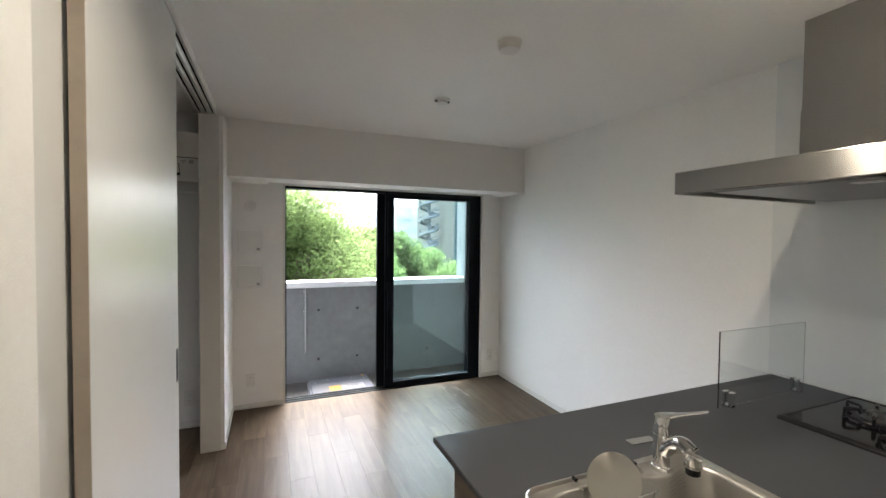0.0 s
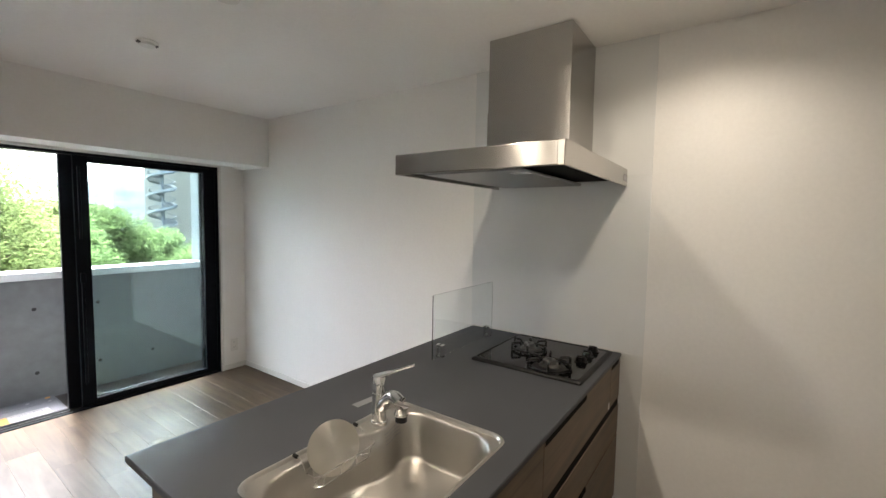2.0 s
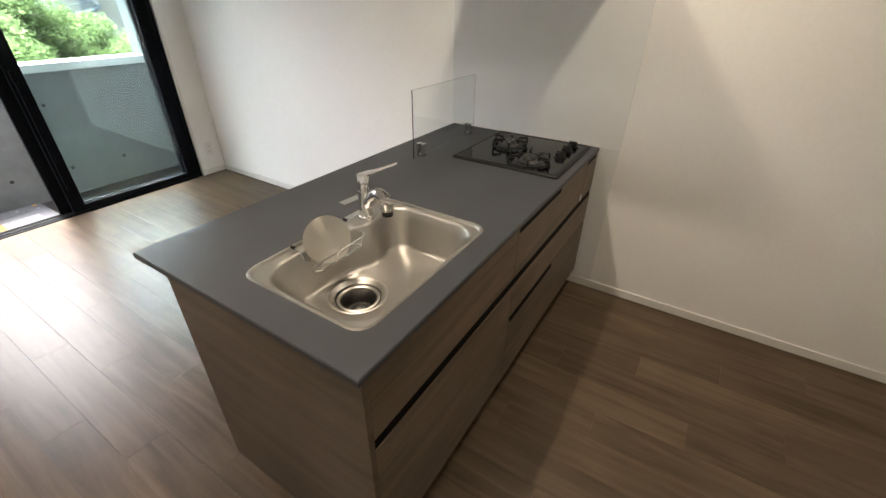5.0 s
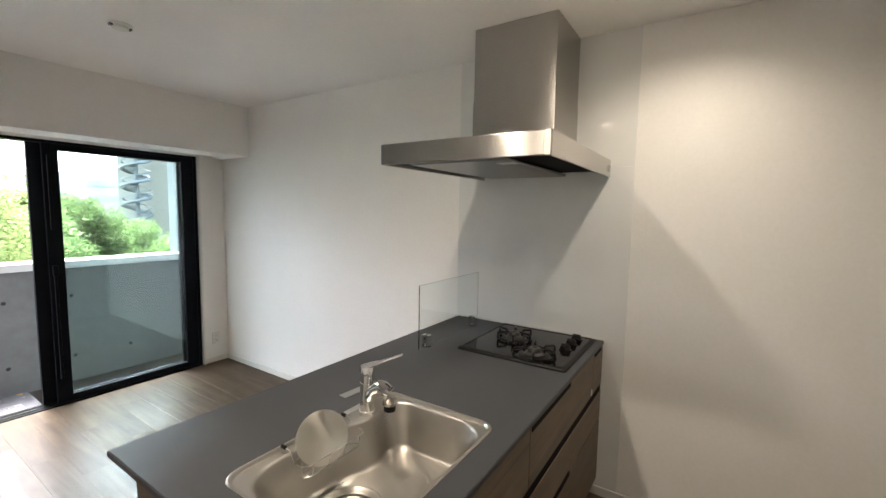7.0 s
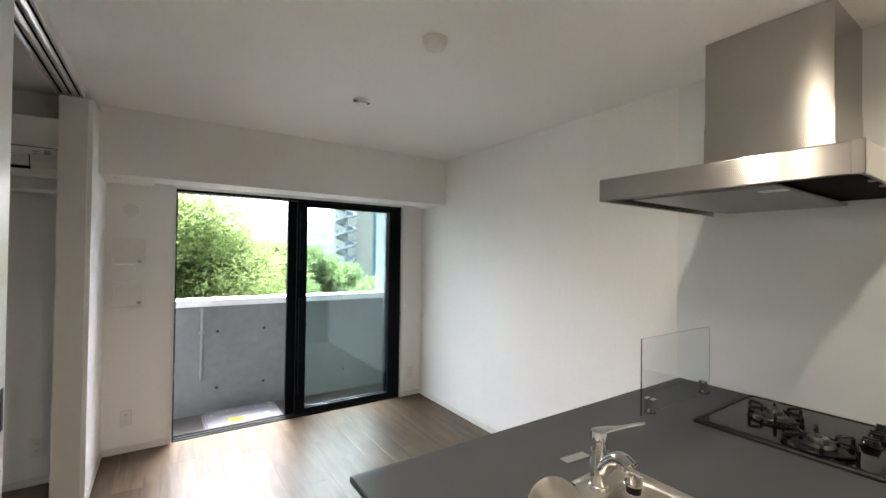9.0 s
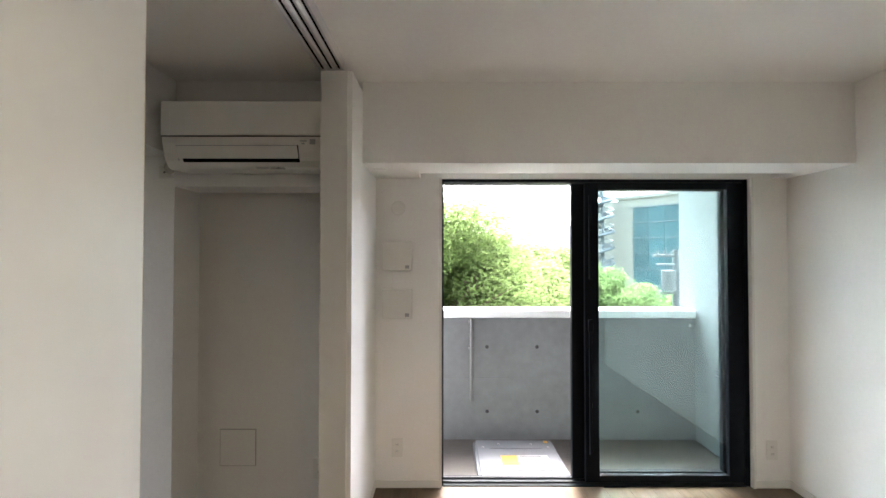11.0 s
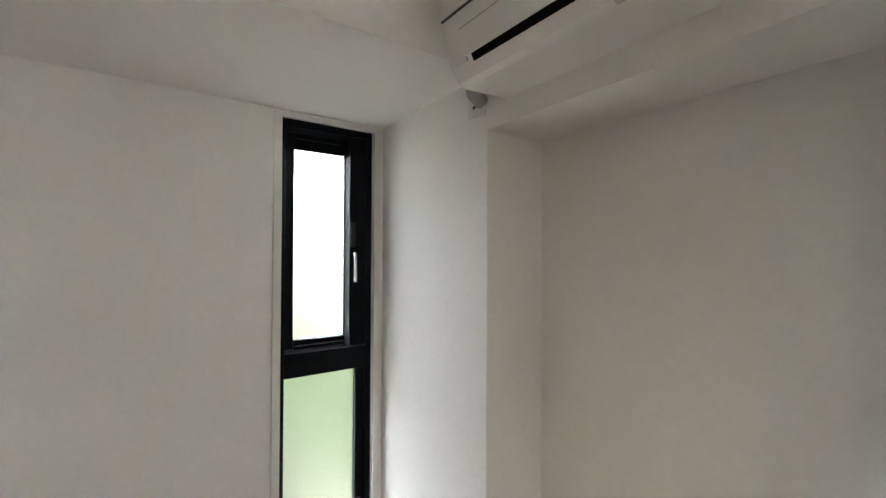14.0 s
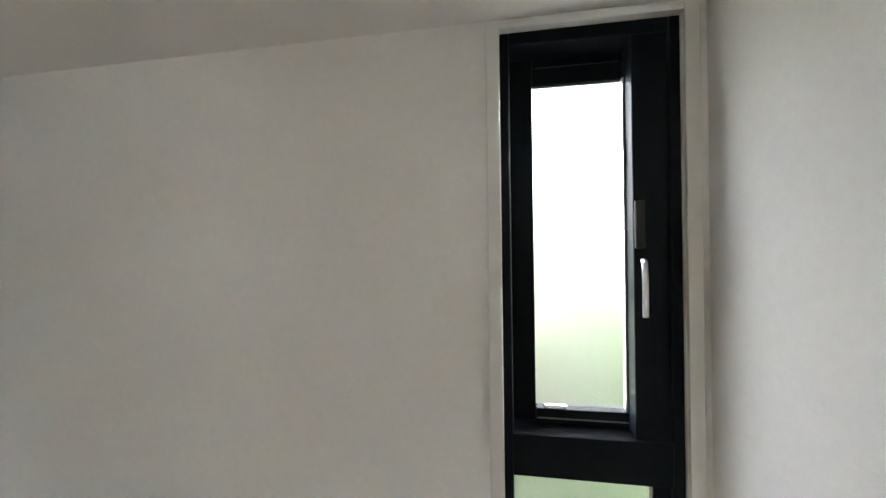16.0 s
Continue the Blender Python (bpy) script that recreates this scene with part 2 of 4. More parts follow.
def leaf_material(name, a, b_):
    m = bpy.data.materials.new(name)
    m.use_nodes = True
    n, l = m.node_tree.nodes, m.node_tree.links
    b = n["Principled BSDF"]
    geo = n.new("ShaderNodeNewGeometry")
    ramp = n.new("ShaderNodeValToRGB")
    ramp.color_ramp.elements[0].color, ramp.color_ramp.elements[1].color = (*a, 1), (*b_, 1)
    l.new(geo.outputs["Random Per Island"], ramp.inputs["Fac"])
    l.new(ramp.outputs[0], b.inputs["Base Color"])
    b.inputs["Roughness"].default_value = 0.65
    b.inputs["Specular IOR Level"].default_value = 0.12
    tr = n.new("ShaderNodeBsdfTranslucent")
    l.new(ramp.outputs[0], tr.inputs["Color"])
    mix = n.new("ShaderNodeMixShader")
    mix.inputs[0].default_value = 0.6
    l.new(b.outputs[0], mix.inputs[1])
    l.new(tr.outputs[0], mix.inputs[2])
    l.new(mix.outputs[0], n["Material Output"].inputs["Surface"])
    return m


M_LEAF = leaf_material("leaf_green", (0.104, 0.156, 0.052), (0.155, 0.212, 0.080))
M_LEAF2 = leaf_material("leaf_yellow_green", (0.082, 0.120, 0.041), (0.124, 0.166, 0.063))
M_LEAF3 = leaf_material("leaf_dark_green", (0.055, 0.085, 0.045), (0.12, 0.165, 0.085))

# ---- building helpers ----
BASE = {}


def thing(name, base, label, category, group="", kind=""):
    o = new(name)
    o.empty_display_size = 0.1
    o.location = base
    BASE[o.name] = Vector(base)
    return tagged(o, label, category, group, kind)


def mesh_of(name, bm, mat):
    me = bpy.data.meshes.new(name)
    bmesh.ops.recalc_face_normals(bm, faces=bm.faces)
    for e in bm.edges:
        if len(e.link_faces) == 2 and e.calc_face_angle() > 0.7:
            e.smooth = False
    bm.to_mesh(me)
    bm.free()
    me.materials.append(mat)
    return me


def part(name, bm, mat, parent, label=""):
    base = BASE[parent.name]
    bmesh.ops.translate(bm, verts=bm.verts, vec=-base)
    o = new(name, mesh_of(name, bm, mat))
    o.parent = parent
    BASE[o.name] = base
    return tagged(o, label)


def solid(name, bm, mat, label, category, kind="", group=""):
    """A top-level mesh, its origin at the middle of its foot."""
    xs = [v.co for v in bm.verts]
    lo = Vector((min(c.x for c in xs), min(c.y for c in xs), min(c.z for c in xs)))
    hi = Vector((max(c.x for c in xs), max(c.y for c in xs), max(c.z for c in xs)))
    base = Vector(((lo.x + hi.x) / 2, (lo.y + hi.y) / 2, lo.z))
    bmesh.ops.translate(bm, verts=bm.verts, vec=-base)
    o = new(name, mesh_of(name, bm, mat))
    o.location = base
    BASE[o.name] = base
    return tagged(o, label, category, group, kind)


def box(x0, x1, y0, y1, z0, z1, bevel=0.0, bm=None, segs=2):
    one = bmesh.new()
    bmesh.ops.create_cube(one, size=1)
    for v in one.verts:
        v.co = Vector(((x0 + x1) / 2 + v.co.x * (x1 - x0), (y0 + y1) / 2 + v.co.y * (y1 - y0), (z0 + z1) / 2 + v.co.z * (z1 - z0)))
    if bevel:
        bmesh.ops.bevel(one, geom=one.edges[:], offset=bevel, segments=segs, affect="EDGES", profile=0.5)
    return join(bm, one)


def join(bm, one):
    if bm is None:
        return one
    me = bpy.data.meshes.new("tmp")
    one.to_mesh(me)
    one.free()
    bm.from_mesh(me)
    bpy.data.meshes.remove(me)
    return bm


def rod(a, b, r, r2=None, seg=16, bm=None, caps=True):
    """A cylinder or cone from a to b."""
    a, b = Vector(a), Vector(b)
    one = bmesh.new()
    bmesh.ops.create_cone(one, cap_ends=caps, segments=seg, radius1=r, radius2=r if r2 is None else r2, depth=(b - a).length)
    for f in one.faces:
        f.smooth = len(f.verts) == 4
    q = (b - a).to_track_quat("Z", "Y").to_matrix().to_4x4()
    bmesh.ops.transform(one, matrix=Matrix.Translation((a + b) / 2) @ q, verts=one.verts)
    return join(bm, one)


def lathe(profile, centre, seg=32, bm=None):
    """Turns (radius, height) points round the upright through centre."""
    one = bmesh.new()
    rings = []
    for r, z in profile:
        rings.append([one.verts.new((centre[0] + r * math.cos(2 * math.pi * i / seg), centre[1] + r * math.sin(2 * math.pi * i / seg), centre[2] + z)) for i in range(seg)])
    for p, q in zip(rings, rings[1:]):
        for i in range(seg):
            one.faces.new((p[i], p[(i + 1) % seg], q[(i + 1) % seg], q[i]))
    for f in one.faces:
        f.smooth = True
    bmesh.ops.remove_doubles(one, verts=one.verts, dist=1e-5)
    return join(bm, one)


def tube(points, r, seg=10, bm=None, closed=False, radii=None):
    """A round bar bent along points."""
    pts = [Vector(p) for p in points]
    one = bmesh.new()
    rings = []
    up = Vector((0.13, 0.31, 0.94)).normalized()
    for i, p in enumerate(pts):
        if closed:
            d = (pts[(i + 1) % len(pts)] - pts[i - 1]).normalized()
        else:
            d = (pts[min(i + 1, len(pts) - 1)] - pts[max(i - 1, 0)]).normalized()
        u = up - d * up.dot(d)
        if u.length < 1e-3:
            u = Vector((1, 0, 0))
        u.normalize()
        w = d.cross(u)
        rr = radii[i] if radii else r
        rings.append([one.verts.new(p + (u * math.cos(2 * math.pi * k / seg) + w * math.sin(2 * math.pi * k / seg)) * rr) for k in range(seg)])
    pairs = list(zip(rings, rings[1:])) + ([(rings[-1], rings[0])] if closed else [])
    for p, q in pairs:
        for k in range(seg):
            one.faces.new((p[k], p[(k + 1) % seg], q[(k + 1) % seg], q[k]))
    for f in one.faces:
        f.smooth = True
    if not closed:
        one.faces.new(rings[0])
        one.faces.new(rings[-1])
    return join(bm, one)


def rounded_rect(x0, x1, y0, y1, r, per=8):
    pts = []
    for cx, cy, a0 in ((x1 - r, y1 - r, 0), (x0 + r, y1 - r, 90), (x0 + r, y0 + r, 180), (x1 - r, y0 + r, 270)):
        for i in range(per + 1):
            a = radians(a0 + 90 * i / per)
            pts.append((cx + r * math.cos(a), cy + r * math.sin(a)))
    return pts


def resampled(pts, n):
    """n points at even steps round a closed outline."""
    p = np.array(pts + pts[:1])
    s = np.r_[0, np.cumsum(np.hypot(*np.diff(p, axis=0).T))]
    u = np.linspace(0, s[-1], n, endpoint=False)
    return list(zip(np.interp(u, s, p[:, 0]), np.interp(u, s, p[:, 1])))


def loft(rings, cap_last=True, cap_first=False):
    bm = bmesh.new()
    vs = [[bm.verts.new(p) for p in ring] for ring in rings]
    n = len(vs[0])
    for p, q in zip(vs, vs[1:]):
        for i in range(n):
            bm.faces.new((p[i], p[(i + 1) % n], q[(i + 1) % n], q[i])).smooth = True
    if cap_last:
        bm.faces.new(vs[-1])
    if cap_first:
        bm.faces.new(vs[0])
    return bm


def extrude_profile(profile, axis, a, b):
    """A closed outline in the two other axes, drawn out along axis from a to b."""
    def at(p, s):
        u, v = p
        return {"x": (s, u, v), "y": (u, s, v), "z": (u, v, s)}[axis]
    bm = bmesh.new()
    lo = [bm.verts.new(at(p, a)) for p in profile]
    hi = [bm.verts.new(at(p, b)) for p in profile]
    n = len(lo)
    for i in range(n):
        bm.faces.new((lo[i], lo[(i + 1) % n], hi[(i + 1) % n], hi[i]))
    bm.faces.new(lo)
    bm.faces.new(hi)
    return bm


# ---- structure ----
H = 2.40          # ceiling height
XE = 2.52        # east wall, along the kitchen
YN = 4.0          # north wall with the balcony window
XW = -1.775        # west wall of the bedroom
YB = 3.545        # north wall of the bedroom
YS = -1.3         # south wall, behind the counter walk
XP0, XP1 = -0.265, -0.114   # partition between the rooms


def structure(name, bm, mat, label, category):
    return solid(name, bm, mat, label, category, kind="structure")


structure("ceiling", box(XW - 0.15, XE + 0.15, YS - 0.15, YN + 0.2, H, H + 0.15), M_CEIL, "flat white papered ceiling over both rooms", "ceiling")
structure("wall_east", box(XE, XE + 0.15, YS - 0.15, YN + 0.2, 0, H), M_WALL, "white papered wall beside the kitchen counter", "wall")
structure("wall_south", box(XW - 0.15, XE, YS - 0.15, YS, 0, H), M_WALL, "plain white papered wall behind the kitchen walk", "wall")

bm = box(XP1, 0.305, YN, YN + 0.2, 0, 1.9645)
box(2.285, XE, YN, YN + 0.2, 0, 1.9645, bm=bm)
structure("wall_north", bm, M_WALL, "white papered wall around the balcony window", "wall")
bm = box(XP1, XE, 3.553, 3.828, 1.965, H)
box(XP1, 0.172, 3.828, YN, 1.965, H, bm=bm)
box(XE - 0.10, XE, 3.828, YN, 1.965, H, bm=bm)
box(0.172, XE - 0.10, 3.828, YN, 2.06, H, bm=bm)
box(XP1, XE, YN, YN + 0.2, 1.965, H, bm=bm)
structure("beam_north", bm, M_WALL, "boxed white papered beam with a curtain pocket above the window", "beam")
structure("wall_partition", box(XP0, XP1, 3.304, YN + 0.2, 0, 2.345), M_WALL, "white papered wall end between living room and bedroom", "wall")
structure("trim_post", box(XP0 + 0.004, XP1 - 0.022, 3.298, 3.304, 0.0, 2.345, 0.001), M_TRIM, "slim white jamb strip on the wall end", "trim")
structure("wall_hall", box(XP0 - 0.01, XP1 - 0.03, YS, 0.865, 0, H), M_WALL, "white papered wall beside the stacked sliding doors", "wall")

bm = box(XW, -1.11, YB, YN + 0.2, 0, H)
box(-1.11, XP0, 3.775, YN + 0.2, 0, 1.836, bm=bm)
box(-1.11, XP0, YB, YN + 0.2, 1.836, H, bm=bm)
structure("wall_north_bedroom", bm, M_WALL, "white papered bedroom wall with a shallow recess", "wall")

WY0, WY1, WZ0, WZ1 = 3.132, 3.500, 0.03, 1.978
bm = box(XW - 0.15, XW, YS, WY0, 0, H)
box(XW - 0.15, XW, WY1, YN + 0.2, 0, H, bm=bm)
box(XW - 0.15, XW, WY0, WY1, 0, WZ0, bm=bm)
box(XW - 0.15, XW, WY0, WY1, WZ1, H, bm=bm)
structure("wall_west", bm, M_WALL, "white papered bedroom wall with a tall narrow window", "wall")
structure("beam_west", box(XW, -1.11, YS, YB, 2.0, H), M_WALL, "boxed white papered beam along the bedroom wall", "beam")

# skirting boards
def skirting(name, x0, x1, y0, y1, h=0.05):
    structure(name, box(x0, x1, y0, y1, 0.002, h, 0.002), M_TRIM, "low white skirting board along the wall", "baseboard")


skirting("baseboard_east", XE - 0.009, XE, YS, YN)
skirting("baseboard_north", XP1, 0.295, YN - 0.009, YN)
skirting("baseboard_north_2", 2.30, XE - 0.009, YN - 0.009, YN)
skirting("baseboard_partition", XP1, XP1 + 0.008, 3.304, YN - 0.009)
skirting("baseboard_recess", -1.11, XP0, 3.766, 3.775)
skirting("baseboard_bedroom", XW, -1.11, YB - 0.009, YB)
skirting("baseboard_west", XW, XW + 0.009, YS, YB - 0.009)

# window reveal trim in the living room
bm = box(0.292, 0.309, YN - 0.012, YN + 0.06, 0, 1.972, 0.002)
box(2.281, 2.298, YN - 0.012, YN + 0.06, 0, 1.972, 0.002, bm=bm)
structure("trim_north", bm, M_TRIM, "slim white casing beside the balcony window", "trim")
# bedroom window casing
bm = box(XW - 0.05, XW + 0.012, WY0 - 0.026, WY0 + 0.003, 0.02, WZ1 + 0.012, 0.002)
box(XW - 0.05, XW + 0.012, WY1 + 0.001, WY1 + 0.030, 0.02, WZ1 + 0.012, 0.002, bm=bm)
box(XW - 0.05, XW + 0.012, WY0 + 0.003, WY1 + 0.001, WZ1 - 0.003, WZ1 + 0.012, 0.002, bm=bm)
structure("trim_west", bm, M_TRIM, "slim white casing round the narrow bedroom window", "trim")

# curtain rail bracket plate under the beam
structure("trim_beam", box(-0.08, -0.01, 3.69, 3.715, 1.960, 1.965, 0.001), M_TRIM, "small white cover plate under the beam", "trim")

# ---- kitchen wall panels ----
def wall_panel(y0, y1, z0, z1):
    return solid("kitchen_wall_panel", box(XE - 0.004, XE, y0, y1, z0, z1, 0.0008, segs=1), M_PANEL,
                 "glossy pale grey splash panel on the wall beside the hob", "wall panel", group="kitchen wall panels")


wall_panel(0.335, 1.33, 0.8525, 1.7425)
wall_panel(0.335, 1.33, 1.7435, H)
wall_panel(0.335, 1.15, 0.052, 0.8515)

# ---- sliding doors and their rail ----
rail = thing("door_rail", (-0.215, 2.09, 2.345), "triple aluminium sliding door rail under the ceiling", "door rail")
part("rail_body", box(-0.277, -0.155, 0.87, 3.304, 2.362, 2.40), M_ALU, rail)
for x in (-0.277, -0.238, -0.199, -0.160):
    part("rail_lip", box(x, x + 0.006, 0.87, 3.304, 2.345, 2.362), M_ALU, rail)
for x in (-0.271, -0.232, -0.193):
    part("rail_groove", box(x + 0.013, x + 0.020, 0.87, 3.304, 2.358, 2.3625), M_DARKGAP, rail, "dark running groove")


def sliding_door(x0, y0, y1, handle):
    d = thing("sliding_door", (x0 + 0.015, (y0 + y1) / 2, 0.006), "tall satin white sliding door panel pushed open", "door", group="stacked sliding doors")
    part("door_leaf", box(x0, x0 + 0.030, y0 + 0.0015, y1 - 0.0015, 0.008, 2.350, 0.0015), M_DOOR, d)
    part("door_edge", box(x0 + 0.001, x0 + 0.029, y0, y0 + 0.0015, 0.008, 2.350), M_DOOR_EDGE, d, "beige edge band")
    part("door_edge", box(x0 + 0.001, x0 + 0.029, y1 - 0.0015, y1, 0.008, 2.350), M_DOOR_EDGE, d, "beige edge band")
    if handle:
        h = part("door_handle", box(x0 + 0.0285, x0 + 0.0315, y1 - 0.045, y1 - 0.018, 0.93, 1.06, 0.001), M_FRAME_IN, d, "slim dark recessed pull")
        part("handle_recess", box(x0 + 0.030, x0 + 0.0322, y1 - 0.041, y1 - 0.022, 0.936, 1.054), M_BLACK, h, "dark recess of the pull")
    return d


sliding_door(-0.192, 1.12, 2.015, True)
sliding_door(-0.231, 0.955, 1.93, False)
sliding_door(-0.270, 0.90, 1.90, False)

# ---- balcony window ----
win = thing("window_1", (1.30, 4.06, 0.0), "black aluminium sliding balcony window, slid half open", "window", kind="structure")
FX0, FX1, FZ1 = 0.306, 2.284, 1.966
part("window_frame", box(FX0, FX0 + 0.014, 4.02, 4.14, 0.0, FZ1, 0.001), M_FRAME, win)
part("window_frame", box(FX1 - 0.03, FX1, 4.02, 4.14, 0.0, FZ1, 0.001), M_FRAME, win)
part("window_frame", box(FX0 + 0.014, FX1 - 0.03, 4.02, 4.14, FZ1 - 0.022, FZ1, 0.001), M_FRAME, win)
sill = part("window_sill", box(FX0 + 0.014, FX1 - 0.03, 4.015, 4.14, -0.02, 0.006, 0.001), M_FRAME, win)
part("sill_rail", box(FX0 + 0.014, FX1 - 0.03, 4.045, 4.050, 0.006, 0.016), M_FRAME_IN, sill, "dark metal running rail")
part("sill_rail", box(FX0 + 0.014, FX1 - 0.03, 4.095, 4.100, 0.006, 0.016), M_FRAME_IN, sill, "dark metal running rail")


def sash(y, x0, x1, lstile, rstile):
    s = part("sash", box(x0, x0 + lstile, y, y + 0.035, 0.017, FZ1 - 0.02, 0.002), M_FRAME, win)
    part("stile", box(x1 - rstile, x1, y, y + 0.035, 0.017, FZ1 - 0.02, 0.002), M_FRAME, s)
    part("top_rail", box(x0 + lstile, x1 - rstile, y, y + 0.035, FZ1 - 0.066, FZ1 - 0.02, 0.002), M_FRAME, s)
    part("bottom_rail", box(x0 + lstile, x1 - rstile, y, y + 0.035, 0.017, 0.062, 0.002), M_FRAME, s)
    pane = part("pane", box(x0 + lstile - 0.004, x1 - rstile + 0.004, y + 0.014, y + 0.020, 0.058, FZ1 - 0.062), M_GLASS, s, "faintly green glass pane")
    pane.visible_shadow = False
    return s


inner = sash(4.030, 1.235, 2.256, 0.088, 0.10)
outer = sash(4.080, 1.163, 2.225, 0.10, 0.08)
part("pull_bar", box(1.255, 1.272, 4.008, 4.030, 1.32, 1.86, 0.004), M_FRAME, inner, "long dark pull bar")
part("latch", box(1.250, 1.280, 4.006, 4.030, 0.98, 1.06, 0.005), M_FRAME, inner, "dark latch")
part("pull_bar", box(1.255, 1.272, 4.008, 4.030, 0.20, 0.98, 0.004), M_FRAME, inner, "long dark pull bar")

# ---- bedroom window ----
w2 = thing("window_2", (XW - 0.05, 3.296, WZ0), "tall narrow black window with frosted glass, closed", "window", kind="structure")
FX = XW - 0.012


def bar(name, y0, y1, z0, z1, x0=FX - 0.11, x1=FX, parent=None, mat=None, label=""):
    return part(name, box(x0, x1, y0, y1, z0, z1, 0.0025), mat or M_FRAME, parent or w2, label)


bar("window_frame", WY0, WY0 + 0.022, WZ0, WZ1)
bar("window_frame", WY1 - 0.022, WY1, WZ0, WZ1)
bar("window_frame", WY0 + 0.022, WY1 - 0.022, WZ1 - 0.03, WZ1)
bar("window_frame", WY0 + 0.022, WY1 - 0.022, WZ0, WZ0 + 0.03)
bar("transom", WY0 + 0.022, WY1 - 0.022, 1.01, 1.10, FX - 0.11, FX + 0.004)
up = bar("sash", WY0 + 0.022, WY0 + 0.074, 1.10, WZ1 - 0.03, FX - 0.105, FX - 0.080)
bar("stile", WY1 - 0.092, WY1 - 0.022, 1.10, WZ1 - 0.03, FX - 0.105, FX - 0.008, up)
bar("top_rail", WY0 + 0.074, WY1 - 0.092, 1.885, WZ1 - 0.03, FX - 0.105, FX - 0.080, up)
bar("bottom_rail", WY0 + 0.074, WY1 - 0.092, 1.10, 1.135, FX - 0.105, FX - 0.060, up)
bar("glazing_bead", WY1 - 0.098, WY1 - 0.092, 1.135, 1.885, FX - 0.088, FX - 0.066, up, M_ALU, "thin bare metal bead")
part("pane", box(FX - 0.097, FX - 0.091, WY0 + 0.070, WY1 - 0.092, 1.130, 1.890), M_FROST, up, "frosted glass pane").visible_shadow = False
part("pane", box(FX - 0.052, FX - 0.046, WY0 + 0.020, WY1 - 0.020, WZ0 + 0.026, 1.014), M_FROST, w2, "frosted glass pane").visible_shadow = False
bar("stile", WY1 - 0.058, WY1 - 0.022, WZ0 + 0.03, 1.01, FX - 0.06, FX - 0.02)
# two thin paler strips paint the highlight lines on the sash rails
bar("sash_groove", WY0 + 0.080, WY1 - 0.100, 1.925, 1.928, FX - 0.082, FX - 0.0785, up, M_FRAME_IN, "fine painted highlight line")
bar("sash_groove", WY0 + 0.076, WY1 - 0.094, 1.112, 1.1155, FX - 0.062, FX - 0.0585, up, M_GREYPL, "pale painted highlight line under the pane")
part("window_handle", tube([(FX + 0.004, 3.424, 1.475), (FX + 0.012, 3.424, 1.470), (FX + 0.016, 3.424, 1.43), (FX + 0.014, 3.424, 1.36)], 0.006, seg=8), M_ALU, w2, "small metal lever handle")
part("handle_plate", box(FX - 0.004, FX + 0.003, 3.409, 3.429, 1.50, 1.60, 0.002), M_FRAME_IN, w2, "dark lock plate")
part("stay_catch", box(FX - 0.075, FX - 0.062, 3.225, 3.275, 1.1345, 1.1425, 0.002), M_ALU, w2, "small metal catch")

# ---- balcony ----
ZB = -0.25
structure("balcony_floor", box(-1.2, 2.70, YN + 0.14, 5.26, ZB - 0.15, ZB), M_BALCFLOOR, "grey sheet balcony floor", "floor")
bm = box(-1.2, 2.69, 5.26, 5.46, ZB - 0.15, 0.890)
parapet = structure("balcony_wall", bm, M_CONCRETE, "bare cast concrete balcony parapet with tie holes", "wall")
for ix in range(-3, 5):
    for z in (0.615, 0.012):
        cx = 0.73 + 0.47 * ix
        if cx < 2.6:
            part("tie_hole", rod((cx, 5.2595, z), (cx, 5.2575, z), 0.0165, seg=14), M_HOLE, parapet, "dark round tie hole")
part("pour_joint", box(-1.2, 2.69, 5.2585, 5.26, 0.322, 0.328), M_CONCRETE, parapet)
structure("balcony_coping", box(-1.2, 2.69, 5.235, 5.50, 0.890, 0.962, 0.008), M_COPING, "white painted coping on the parapet", "coping")
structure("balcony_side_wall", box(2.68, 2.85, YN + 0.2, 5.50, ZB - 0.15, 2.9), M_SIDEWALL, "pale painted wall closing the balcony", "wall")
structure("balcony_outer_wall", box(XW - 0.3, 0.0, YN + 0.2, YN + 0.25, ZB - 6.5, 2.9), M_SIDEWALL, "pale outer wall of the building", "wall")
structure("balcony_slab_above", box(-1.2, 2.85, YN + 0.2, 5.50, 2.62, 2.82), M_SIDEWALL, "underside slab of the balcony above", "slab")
bm = box(-7.0, 9.0, YN + 0.2, YN + 0.4, 2.9, 11.0)
box(XE + 0.15, 9.0, YN + 0.2, YN + 0.4, -8.0, 2.9, bm=bm)
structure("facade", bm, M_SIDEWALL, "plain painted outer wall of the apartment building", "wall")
pipe = thing("overflow_pipe", (0.58, 5.225, 0.12), "slim white vertical pipe clipped to the parapet", "pipe")
part("pipe_run", rod((0.58, 5.225, 0.12), (0.58, 5.225, 0.889), 0.0135, seg=16), M_PIPE, pipe)
part("pipe_clip", box(0.554, 0.606, 5.222, 5.262, 0.60, 0.625, 0.003), M_PIPE, pipe)
part("pipe_clip", box(0.554, 0.606, 5.222, 5.262, 0.84, 0.865, 0.003), M_PIPE, pipe)

